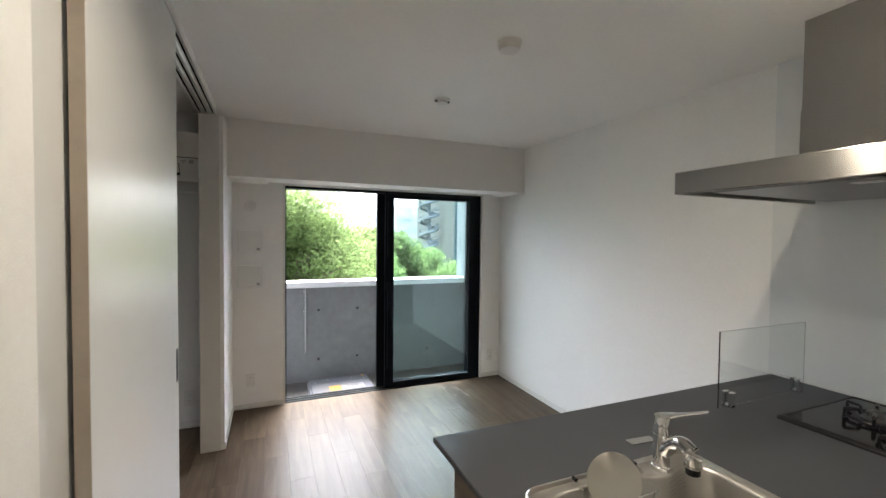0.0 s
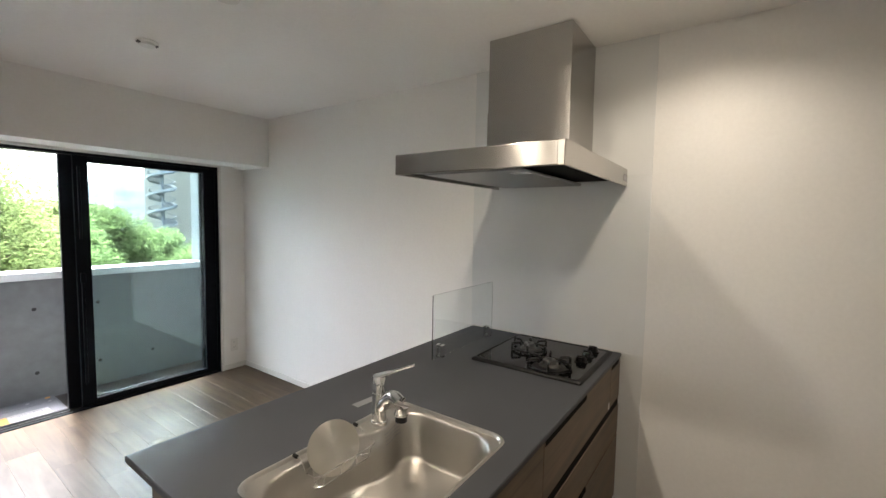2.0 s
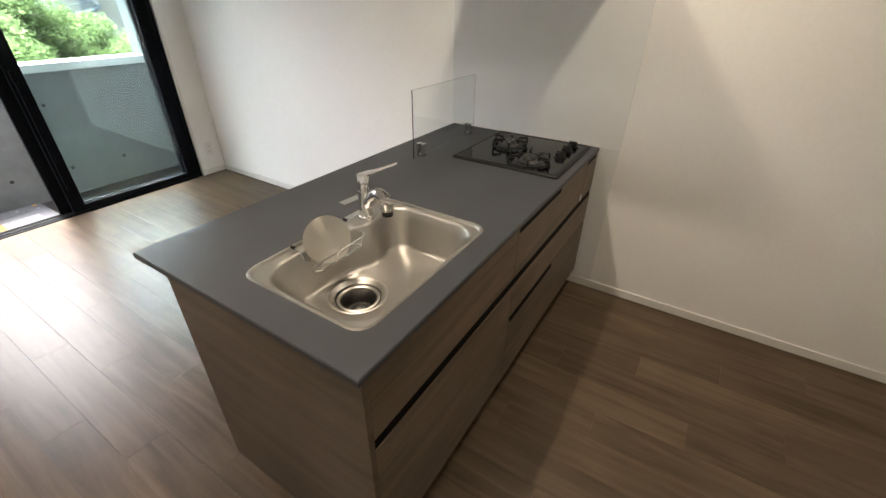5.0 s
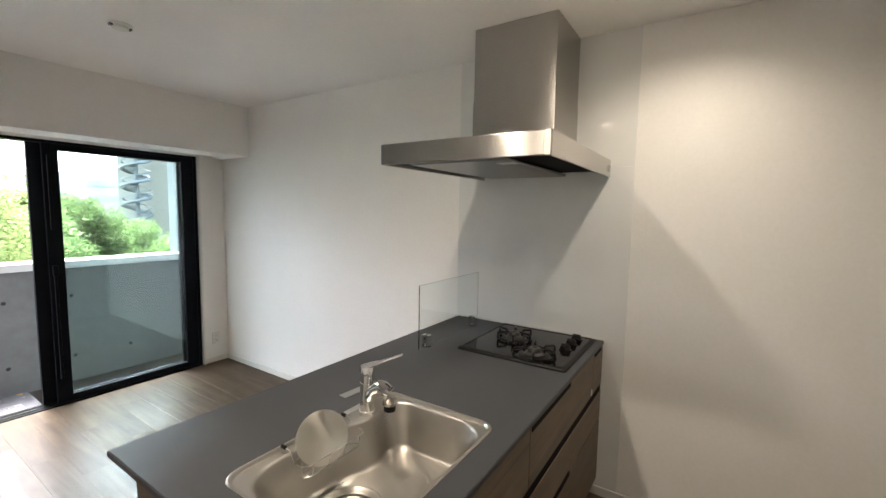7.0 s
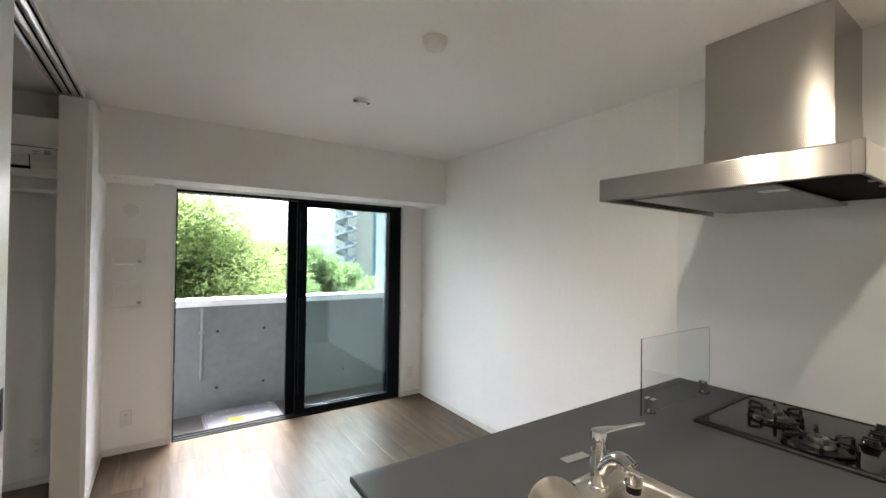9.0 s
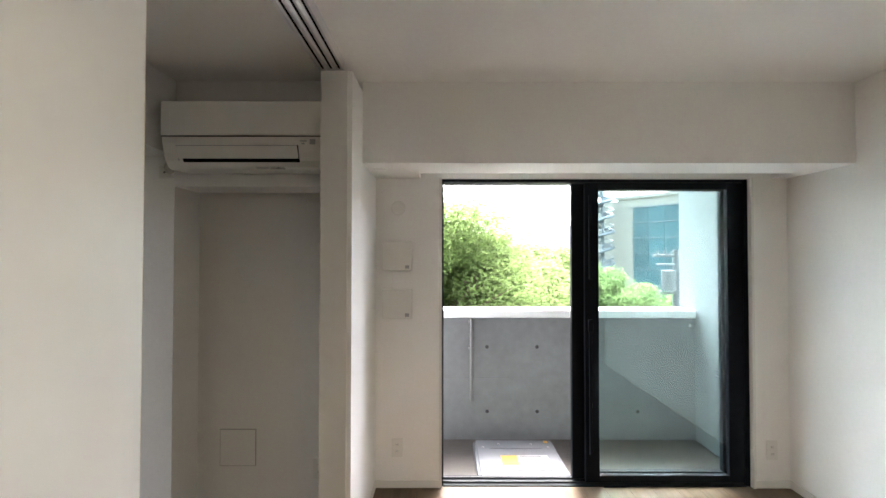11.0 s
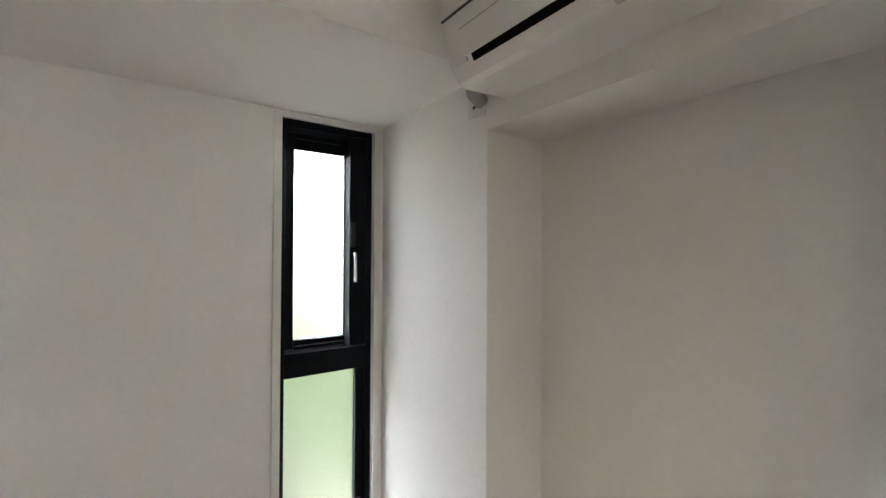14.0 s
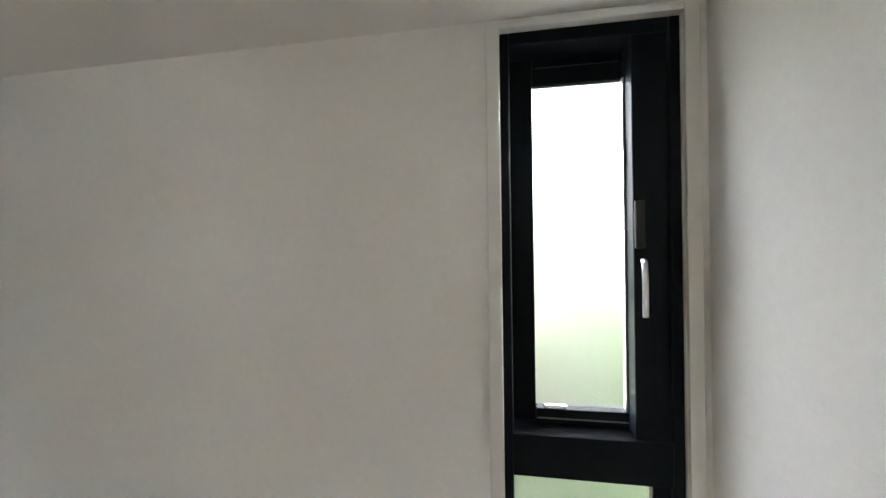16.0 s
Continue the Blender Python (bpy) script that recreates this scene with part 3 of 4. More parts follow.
brk = thing("wall_bracket", (2.68, 4.888, 0.43), "two short grey metal bars fixed on the balcony wall", "bracket")
for z in (0.436, 0.487):
    part("bracket_bar", rod((2.664, 4.838, z - 0.004), (2.664, 4.938, z + 0.004), 0.008, seg=10), M_GREYINK, brk)
    for y in (4.845, 4.931):
        part("bracket_foot", rod((2.664, y, z), (2.681, y, z), 0.006, seg=8), M_GREYINK, brk)
spout = thing("overflow_spout", (2.655, 5.25, 0.81), "short pale drain spout on the parapet beside the wall", "spout")
part("spout_tube", rod((2.625, 5.245, 0.822), (2.680, 5.245, 0.822), 0.012, seg=12), M_PIPE, spout)
part("spout_flange", box(2.628, 2.646, 5.232, 5.261, 0.806, 0.838, 0.002), M_PIPE, spout)

hatch = thing("escape_hatch", (0.93, 4.77, ZB), "white steel escape hatch with an orange label on the balcony floor", "hatch")
hx0, hx1, hy0, hy1, hz = 0.605, 1.27, 4.43, 5.07, -0.17
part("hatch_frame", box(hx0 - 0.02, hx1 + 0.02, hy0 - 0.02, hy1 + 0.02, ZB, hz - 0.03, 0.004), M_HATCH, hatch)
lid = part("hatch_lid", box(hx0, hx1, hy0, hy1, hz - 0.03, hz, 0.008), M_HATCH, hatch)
part("label", box(0.79, 0.92, 4.63, 4.78, hz, hz + 0.0015), M_ORANGE, lid, "orange warning label")
part("label_sheet", box(0.925, 1.175, 4.635, 4.785, hz, hz + 0.0008), M_SHEET, lid, "white printed label sheet")
for bx, by in ((0.66, 4.60), (0.66, 4.92), (1.215, 4.60), (1.215, 4.92), (0.80, 4.98), (1.08, 4.98)):
    part("bolt", rod((bx, by, hz), (bx, by, hz + 0.006), 0.011, seg=12), M_SHEET, lid, "small white bolt head")
for i in range(4):
    part("print_line", box(0.94, 1.16 - 0.03 * (i % 2), 4.655 + 0.033 * i, 4.670 + 0.033 * i, hz, hz + 0.0012), M_GREYINK, lid, "grey printed line")
for i in range(2):
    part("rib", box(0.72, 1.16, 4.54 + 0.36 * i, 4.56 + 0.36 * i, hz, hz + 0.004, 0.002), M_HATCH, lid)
part("corner_mark", rod((1.22, 5.03, hz), (1.22, 5.03, hz + 0.0015), 0.02, seg=16), M_ORANGE, lid, "round orange mark")

# ---- kitchen counter ----
CX0, CX1, CY0, CY1 = 0.69, XE - 0.004, 0.435, 1.322
CT = 0.85
TH = 0.018        # worktop thickness


def ring_xy(pts, z):
    return [(x, y, z) for x, y in pts]


NR = 112
SX0, SX1, SY0, SY1 = 0.790, 1.412, 0.515, 0.962
cut = resampled(rounded_rect(SX0 + 0.006, SX1 - 0.006, SY0 + 0.006, SY1 - 0.006, 0.045), NR)


def outline_matched(x0, x1, y0, y1, ref):
    """Points on a rectangle's edge, along the rays from the middle of ref through its points."""
    cx, cy = (SX0 + SX1) / 2, (SY0 + SY1) / 2
    out = []
    for px, py in ref:
        dx, dy = px - cx, py - cy
        s = min(((x1 - cx) / dx if dx > 0 else (x0 - cx) / dx) if abs(dx) > 1e-9 else 1e9,
                ((y1 - cy) / dy if dy > 0 else (y0 - cy) / dy) if abs(dy) > 1e-9 else 1e9)
        out.append([cx + dx * s, cy + dy * s])
    for corner in ((x0, y0), (x0, y1), (x1, y0), (x1, y1)):
        k = min(range(len(out)), key=lambda i: (out[i][0] - corner[0]) ** 2 + (out[i][1] - corner[1]) ** 2)
        out[k] = list(corner)
    return [tuple(p) for p in out]


edge = outline_matched(CX0 + 0.003, CX1, CY0 + 0.003, CY1 - 0.003, cut)
edge_out = outline_matched(CX0, CX1, CY0, CY1, cut)
top_bm = loft([ring_xy(cut, CT - TH), ring_xy(cut, CT), ring_xy(edge, CT), ring_xy(edge_out, CT - 0.003), ring_xy(edge_out, CT - TH), ring_xy(cut, CT - TH)], cap_last=False)
bmesh.ops.remove_doubles(top_bm, verts=top_bm.verts, dist=1e-5)
ctop = thing("countertop", ((CX0 + CX1) / 2, (CY0 + CY1) / 2, CT - TH), "dark grey matt worktop with a sink cut-out", "worktop")
part("slab", top_bm, M_TOP, ctop)
part("wall_seal", box(CX1 - 0.006, CX1, CY0 + 0.004, CY1, CT, CT + 0.009, 0.002), M_TRIM, ctop, "thin white sealant line along the wall")

KH = CT - TH - 0.0005
cab = thing("kitchen_cabinet", ((CX0 + CX1) / 2, 0.8, 0.0), "peninsula base cabinet faced in dark brown wood grain", "cabinet")
KX0, KX1, KY0, KY1 = 0.698, CX1, 0.4395, 1.165
part("side_panel", box(KX0, KX0 + 0.018, KY0 - 0.004, KY1, 0.0, KH, 0.0012), M_CAB_SIDE, cab)
part("back_panel", box(KX0 + 0.018, KX1, KY1 - 0.018, KY1, 0.0, KH, 0.0012), M_CAB, cab)
part("body", box(KX0 + 0.018, KX1, KY0 + 0.025, KY1 - 0.018, 0.09, KH - 0.215), M_DARKGAP, cab, "dark carcass behind the fronts")
part("body", box(1.45, KX1, KY0 + 0.025, KY1 - 0.018, KH - 0.215, KH), M_DARKGAP, cab, "dark carcass behind the fronts")
part("plinth", box(KX0 + 0.018, KX1, KY0 + 0.05, KY0 + 0.06, 0.0, 0.09), M_BLACK, cab, "dark recessed plinth")


def front(name, x0, x1, z0, z1, cut_x=None, label=""):
    f = part(name, box(x0, x1, KY0 - 0.002, KY0 + 0.018, z0, z1, 0.0012), M_CAB, cab, label)
    if cut_x:
        # no real slot: a black strip, slightly proud, paints its shade
        part("grip_slot", box(cut_x[0], cut_x[1], KY0 - 0.004, KY0 + 0.006, z1 - 0.016, z1 + 0.003), M_DARKGAP, f, "black strip standing for the finger slot's shade")
    return f


XS = 1.492
front("drawer_front", KX0 + 0.020, XS - 0.0015, 0.625, KH - 0.004)
front("drawer_front", KX0 + 0.020, XS - 0.0015, 0.10, 0.585)
front("drawer_front", XS + 0.0015, 2.325, 0.625, KH - 0.004, (XS + 0.01, 1.93))
front("drawer_front", 2.328, KX1 - 0.004, 0.625, KH - 0.004, (2.335, 2.47))
front("drawer_front", XS + 0.0015, KX1 - 0.004, 0.435, 0.585)
front("drawer_front", XS + 0.0015, KX1 - 0.004, 0.10, 0.425, (XS + 0.01, 1.97))
part("sticker", box(2.300, 2.318, KY0 - 0.0028, KY0 - 0.002, 0.628, 0.660), M_TRIM, cab, "small pale sticker")
# solid black box almost flush with the fronts, painting the channel's shade
part("grip_channel", box(KX0 + 0.020, KX1 - 0.004, KY0 + 0.001, KY0 + 0.024, 0.586, 0.624), M_DARKGAP, cab, "black filler standing for the grip channel's shade between the fronts")
# ---- sink ----
sink = thing("sink", (1.105, 0.74, CT - 0.19), "satin stainless steel sink set into the dark worktop", "sink")


def wave(pts, depth):
    """Draws the back edge forward in a soft wave beside the tap."""
    out = []
    for x, y in pts:
        k = max(0.0, min(1.0, (y - 0.70) / 0.18))
        s = math.exp(-((x - 1.235) / 0.095) ** 2)
        out.append((x, y - k * depth * s))
    return out


rim_o = resampled(rounded_rect(SX0, SX1, SY0, SY1, 0.050), NR)
rim_m = resampled(rounded_rect(SX0 + 0.004, SX1 - 0.004, SY0 + 0.004, SY1 - 0.004, 0.048), NR)
rim_i = resampled(rounded_rect(SX0 + 0.009, SX1 - 0.009, SY0 + 0.009, SY1 - 0.009, 0.045), NR)
rim_l = resampled(rounded_rect(SX0 + 0.013, SX1 - 0.013, SY0 + 0.013, SY1 - 0.013, 0.043), NR)


def basin_ring(inset, left, corner, bulge, z):
    """An outline of the basin: inset all round, more at the left, with a soft wave in its back edge."""
    pts = resampled(rounded_rect(SX0 + 0.020 + inset + left, SX1 - 0.024 - inset, SY0 + 0.018 + inset, SY1 - 0.040 - inset, corner), NR)
    return ring_xy(wave(pts, bulge), CT - z)


DX, DY = 1.052, 0.785
FLOOR_Z = 0.156
flr = basin_ring(0.036, 0.050, 0.105, 0.050, FLOOR_Z)
cir, cir_out = [], []
for x, y, z in flr:
    a = math.atan2(y - DY, x - DX)
    cir_out.append((DX + 0.112 * math.cos(a), DY + 0.112 * math.sin(a), CT - FLOOR_Z - 0.003))
    cir.append((DX + 0.090 * math.cos(a), DY + 0.090 * math.sin(a), CT - FLOOR_Z - 0.009))
sink_bm = loft([ring_xy(rim_o, CT + 0.0005), ring_xy(rim_m, CT + 0.0045), ring_xy(rim_i, CT + 0.0035), ring_xy(rim_l, CT - 0.005),
                basin_ring(-0.004, 0.0, 0.100, 0.044, 0.006), basin_ring(0.000, 0.0, 0.098, 0.045, 0.0075), basin_ring(0.004, 0.002, 0.096, 0.046, 0.014),
                basin_ring(0.012, 0.020, 0.094, 0.048, 0.080), basin_ring(0.020, 0.040, 0.092, 0.050, 0.140), basin_ring(0.023, 0.043, 0.092, 0.050, 0.149),
                basin_ring(0.029, 0.046, 0.098, 0.050, 0.154), flr, cir_out, cir], cap_last=False)
part("basin", sink_bm, M_SINK, sink)
DRAIN = (DX, DY, CT - FLOOR_Z - 0.010)
dr = part("drain", lathe([(0.094, 0.0), (0.095, 0.004), (0.091, 0.006), (0.085, 0.004), (0.080, -0.004), (0.076, -0.006), (0.073, -0.016), (0.072, -0.060)], DRAIN, 56), M_SINK, sink, "round steel drain collar")
part("strainer_cup", lathe([(0.0715, -0.016), (0.063, -0.015), (0.056, -0.022), (0.052, -0.050), (0.047, -0.064), (0.0, -0.068)], DRAIN, 44), M_BURNER, dr, "dark steel strainer cup")
part("strainer_ring", lathe([(0.069, -0.010), (0.064, -0.007), (0.058, -0.011), (0.063, -0.016), (0.069, -0.010)], DRAIN, 44), M_SINK, dr, "steel strainer ring")
part("strainer_knob", lathe([(0.032, -0.067), (0.027, -0.050), (0.019, -0.044), (0.0, -0.042)], DRAIN, 24), M_BURNER, dr, "steel strainer knob")


def back_wall(x0, x1, depth):
    """Points on the basin's back wall at a depth, a hair in front of it."""
    u = (depth - 0.014) / 0.066
    pts = [p for p in basin_ring(0.004 + 0.008 * u, 0.002 + 0.018 * u, 0.096, 0.046 + 0.002 * u, depth) if p[1] > 0.80 and x0 < p[0] < x1]
    return [(x, y - 0.0012, z) for x, y, z in sorted(pts)]


for k in range(4):
    upper, lower = back_wall(1.235, 1.335, 0.026 + 0.011 * k), back_wall(1.235, 1.335, 0.030 + 0.011 * k)
    strip = bmesh.new()
    vu, vl = [strip.verts.new(p) for p in upper], [strip.verts.new(p) for p in lower]
    for i in range(min(len(vu), len(vl)) - 1):
        strip.faces.new((vu[i], vu[i + 1], vl[i + 1], vl[i]))
    part("caution_print", strip, M_GREYPL, sink, "faint grey printed line")

# wire rack hung at the back of the basin
rack = thing("sink_rack", (1.068, 0.865, CT - 0.08), "small chrome wire rack hung on the sink's back edge", "rack")
y0, y1, x0, x1 = 0.846, 0.902, 0.955, 1.184
for z in (CT - 0.020, CT - 0.060):
    ins = 0.0 if z > CT - 0.04 else 0.012
    part("wire", tube([(x, y, z) for x, y in resampled(rounded_rect(x0 + ins, x1 - ins, y0 + ins, y1 - ins, 0.025), 32)], 0.0015, seg=6, closed=True), M_CHROME, rack)
for i in range(4):
    x = x0 + 0.030 + 0.057 * i
    part("wire", tube([(x, y0, CT - 0.020), (x, y0 + 0.008, CT - 0.055), (x, y0 + 0.016, CT - 0.064), (x, y1 - 0.016, CT - 0.064), (x, y1, CT - 0.020)], 0.0013, seg=6), M_CHROME, rack)
for x in (x0 + 0.005, x1 - 0.005):
    part("hook", tube([(x, y1 - 0.002, CT - 0.02), (x, y1 + 0.012, CT + 0.006), (x, y1 + 0.035, CT + 0.009)], 0.0017, seg=6), M_CHROME, rack)
    part("hook_cap", rod((x, y1 + 0.030, CT + 0.008), (x, y1 + 0.044, CT + 0.009), 0.0055, seg=10), M_BLACK, rack, "black rubber cap")

# drain lid leaning in the rack
lid_bm = lathe([(0.0, -0.003), (0.068, -0.003), (0.076, -0.001), (0.078, 0.002), (0.072, 0.004), (0.030, 0.0055), (0.0, 0.006)], (0, 0, 0), 56)
drain_lid = new("drain_lid", mesh_of("drain_lid", lid_bm, M_LID))
drain_lid.matrix_world = pose(1.046, 0.884, 0.863, 72, 0, -24) @ Matrix.Scale(0.95, 4)
tagged(drain_lid, "round satin steel drain lid leaning in the wire rack", "lid")

# ---- tap ----
tap = thing("tap", (1.250, 0.905, CT), "chrome single-lever kitchen tap on the sink deck", "tap")
tx, ty = 1.250, 0.905
part("base_ring", lathe([(0.0265, -0.008), (0.0265, 0.003), (0.0245, 0.005), (0.0, 0.005)], (tx, ty, CT + 0.003), 32), M_CHROME, tap)
part("column", lathe([(0.0, 0.006), (0.0232, 0.006), (0.0232, 0.100), (0.0220, 0.101), (0.0220, 0.104), (0.0232, 0.105), (0.0232, 0.146), (0.0215, 0.153), (0.015, 0.157), (0.0, 0.158)], (tx, ty, CT), 36), M_CHROME, tap)
lever_bm = loft([[(tx + d * 0.535 + w * 0.845 * c, ty - d * 0.845 + w * 0.535 * c, CT + z + h * q) for c, q in ((-1, 0), (-0.8, 0.7), (0, 1), (0.8, 0.7), (1, 0), (0.8, -0.7), (0, -1), (-0.8, -0.7))]
                 for d, z, w, h in ((-0.016, 0.150, 0.012, 0.006), (0.0, 0.153, 0.020, 0.008), (0.020, 0.159, 0.017, 0.008), (0.040, 0.166, 0.010, 0.0055), (0.070, 0.177, 0.0075, 0.004), (0.100, 0.188, 0.0075, 0.0035), (0.114, 0.193, 0.006, 0.003))], cap_first=True)
part("lever", lever_bm, M_CHROME, tap)
sp = []
for i in range(13):
    u = i / 12
    ang = radians(-103)
    r = 0.015 + 0.098 * u
    sp.append((tx + r * math.cos(ang), ty + r * math.sin(ang), CT + 0.056 + 0.055 * math.sin(min(1.0, u * 1.08) * math.pi * 0.62)))
sp += [(sp[-1][0] - 0.003, sp[-1][1] - 0.012, sp[-1][2] - 0.016), (sp[-1][0] - 0.002, sp[-1][1] - 0.008, sp[-1][2] - 0.036)]
part("spout", tube(sp, 0.017, seg=16, radii=[0.0200] * 4 + [0.0190] * 5 + [0.0192] * 4 + [0.0212, 0.0208]), M_CHROME, tap)
part("nozzle_ring", rod((sp[-1][0], sp[-1][1], sp[-1][2] + 0.004), (sp[-1][0], sp[-1][1], sp[-1][2] - 0.003), 0.0218, seg=24), M_STEEL, tap, "knurled steel ring")
part("nozzle", rod((sp[-1][0], sp[-1][1], sp[-1][2] + 0.002), (sp[-1][0], sp[-1][1], sp[-1][2] - 0.022), 0.0190, 0.0182), M_BLACK, tap, "black spray nozzle")
tag = thing("paper_tag", (1.316, 1.04, CT), "small clear instruction tag lying behind the tap", "tag")
bmt = box(-0.05, 0.05, -0.017, 0.017, 0.0, 0.0012)
bmesh.ops.transform(bmt, matrix=pose(1.325, 1.044, CT + 0.0015, 0, 0, -5), verts=bmt.verts)
part("tag_card", bmt, M_TAG, tag)

# ---- hob ----
hob = thing("gas_hob", (2.215, 0.74, CT), "black glass two-burner gas hob set in the worktop", "hob")
HX0, HX1, HY0, HY1 = 1.952, 2.478, 0.468, 0.990
def hob_ring(inset, z):
    return ring_xy(rounded_rect(HX0 + inset, HX1 - inset, HY0 + inset, HY1 - inset, 0.014, 4), CT + z)


part("hob_plate", loft([hob_ring(0.020, 0.0005), hob_ring(0.020, 0.0125)], cap_first=True), M_BLACKGLASS, hob, "glossy black glass plate")
part("hob_frame", loft([hob_ring(0.0, 0.0005), hob_ring(0.0, 0.007), hob_ring(0.004, 0.012), hob_ring(0.012, 0.0155), hob_ring(0.019, 0.0150), hob_ring(0.0205, 0.0100)], cap_last=False), M_BLACK, hob, "black enamel edge frame")


def burner(cx, cy, r):
    b = part("burner", lathe([(0.0, 0.0), (r * 0.95, 0.0), (r * 0.95, 0.010), (r * 0.75, 0.016), (r * 0.62, 0.018), (r * 0.62, 0.030), (r * 0.55, 0.035), (r * 0.22, 0.036), (r * 0.20, 0.042), (0.0, 0.043)], (cx, cy, CT + 0.012), 40), M_BURNER, hob, "steel burner head")
    part("burner_tray", lathe([(r * 1.5, 0.0), (r * 1.5, 0.004), (r * 1.0, 0.006), (r * 1.0, 0.0)], (cx, cy, CT + 0.0125), 40), M_IRON, b)
    tr = part("pan_support", tube([(cx + r * 1.95 * math.cos(a), cy + r * 1.95 * math.sin(a), CT + 0.022) for a in [2 * math.pi * i / 40 for i in range(40)]], 0.0055, seg=8, closed=True), M_IRON, hob)
    for i in range(6):
        a = 2 * math.pi * (i + 0.3) / 6
        c, s = math.cos(a), math.sin(a)
        pts = [(cx + r * q * c, cy + r * q * s, CT + z) for q, z in ((1.95, 0.014), (2.12, 0.020), (2.15, 0.046), (2.10, 0.051), (1.2, 0.051), (1.1, 0.048), (1.08, 0.036))]
        part("prong", tube(pts, 0.0058, seg=8), M_IRON, tr)


burner(2.055, 0.640, 0.048)
burner(2.235, 0.815, 0.043)
for i in range(3):
    kx, ky = 2.21 + 0.095 * i, 0.545
    k = part("knob", lathe([(0.0, 0.0), (0.030, 0.0), (0.030, 0.004), (0.025, 0.006), (0.023, 0.020), (0.018, 0.025), (0.0, 0.026)], (kx, ky, CT + 0.0125), 24), M_BLACKGLASS, hob)
    part("knob_mark", box(kx - 0.003, kx + 0.003, ky - 0.020, ky + 0.020, CT + 0.034, CT + 0.042, 0.002), M_BLACK, k)

# glass spatter screen
scr = thing("glass_screen", (2.15, 1.125, CT), "low clear glass spatter screen in two chrome clamps", "screen")
part("glass_sheet", box(1.829, 2.405, 1.122, 1.127, CT + 0.0015, 1.158, 0.0006), M_CLEAR, scr, "clear glass sheet").visible_shadow = False
for x in (1.892, 2.352):
    c = part("clamp", box(x - 0.014, x + 0.014, 1.104, 1.118, CT + 0.0005, CT + 0.062, 0.003), M_CHROME, scr, "chrome clamp")
    part("clamp_back", box(x - 0.014, x + 0.014, 1.131, 1.145, CT + 0.0005, CT + 0.062, 0.003), M_CHROME, c)
    part("clamp_foot", box(x - 0.014, x + 0.014, 1.104, 1.145, CT + 0.0005, CT + 0.011, 0.002), M_CHROME, c)

# ---- range hood ----
hood = thing("range_hood", (2.05, 0.81, 1.69), "brushed stainless steel range hood with a square flue", "range hood")
HDX0, HDX1, HDY0, HDY1, HZ0, HZ1 = 1.606, XE - 0.004, 0.447, 1.167, 1.692, 1.775
t_ = 0.012
part("hood_skirt", box(HDX0, HDX0 + t_, HDY0, HDY1, HZ0, HZ1, 0.004), M_STEEL, hood)
part("corner_cap", box(HDX0 - 0.0012, HDX0 + 0.012, HDY0 - 0.0012, HDY0 + 0.026, HZ0 - 0.001, HZ1 + 0.001, 0.003, segs=3), M_STEEL, hood, "rounded steel corner")
part("hood_skirt", box(HDX0 + t_, HDX1, HDY0, HDY0 + t_, HZ0, HZ1, 0.002), M_STEEL, hood)
part("hood_skirt", box(HDX0 + t_, HDX1, HDY1 - t_, HDY1, HZ0, HZ1, 0.002), M_STEEL, hood)
part("hood_top", box(HDX0 + t_, HDX1, HDY0 + t_, HDY1 - t_, HZ1 - 0.012, HZ1 - 0.001), M_STEEL, hood)
part("control_plate", box(HDX1 - 0.075, HDX1 - 0.02, HDY0 - 0.002, HDY0 + 0.001, 1.715, 1.745, 0.001), M_GREYPL, hood, "pale control plate")
part("inner_tray", box(HDX0 + t_, HDX1, HDY0 + t_, HDY1 - t_, HZ0 + 0.030, HZ0 + 0.036), M_DARKGAP, hood, "black inner tray")
flt = part("filter_plate", box(HDX0 + 0.085, HDX1 - 0.06, HDY0 + 0.205, HDY1 - 0.085, HZ0 + 0.003, HZ0 + 0.017, 0.006), M_FILTER, hood, "grey baffle plate")
part("baffle_mark", box(HDX0 + 0.16, HDX0 + 0.21, HDY0 + 0.20, HDY0 + 0.27, HZ0 + 0.0015, HZ0 + 0.003), M_ALU, flt, "pale maker's plate")
for i in range(3):
    bx = 1.95 + 0.14 * i
    part("hood_button", box(bx, bx + 0.022, HDY0 + 0.045, HDY0 + 0.060, HZ0 + 0.024, HZ0 + 0.030, 0.002), M_GREYPL, hood, "small pale button")
bm = box(2.155, HDX1, 0.625, 1.04, HZ1 - 0.001, H - 0.002, 0.002)
part("flue", bm, M_STEEL, hood)
part("flue_collar", box(2.1525, HDX1, 0.6225, 1.0425, HZ1, 2.045, 0.001), M_STEEL, hood)

# ---- ceiling fittings ----
det = thing("smoke_detector", (1.180, 1.675, H), "round off-white smoke detector on the ceiling", "smoke detector")
part("detector_base", lathe([(0.0, 0.0), (0.055, 0.0), (0.055, -0.012), (0.0, -0.012)], (1.180, 1.675, H), 40), M_WHITEPL, det)
part("detector_cap", lathe([(0.050, -0.012), (0.050, -0.026), (0.044, -0.038), (0.0, -0.042)], (1.180, 1.675, H), 40), M_WHITEPL, det)
ros = thing("ceiling_rosette", (1.205, 2.525, H), "white ceiling rosette for a pendant lamp", "rosette")
part("rosette_body", lathe([(0.0, 0.0), (0.050, 0.0), (0.050, -0.006), (0.036, -0.010), (0.034, -0.022), (0.0, -0.024)], (1.205, 2.525, H), 36), M_WHITEPL, ros)
for s in (-1, 1):
    part("rosette_ear", box(1.205 + s * 0.036 - 0.012, 1.205 + s * 0.036 + 0.012, 2.513, 2.537, H - 0.016, H - 0.006, 0.003), M_BURNER, ros, "metal mounting ear")


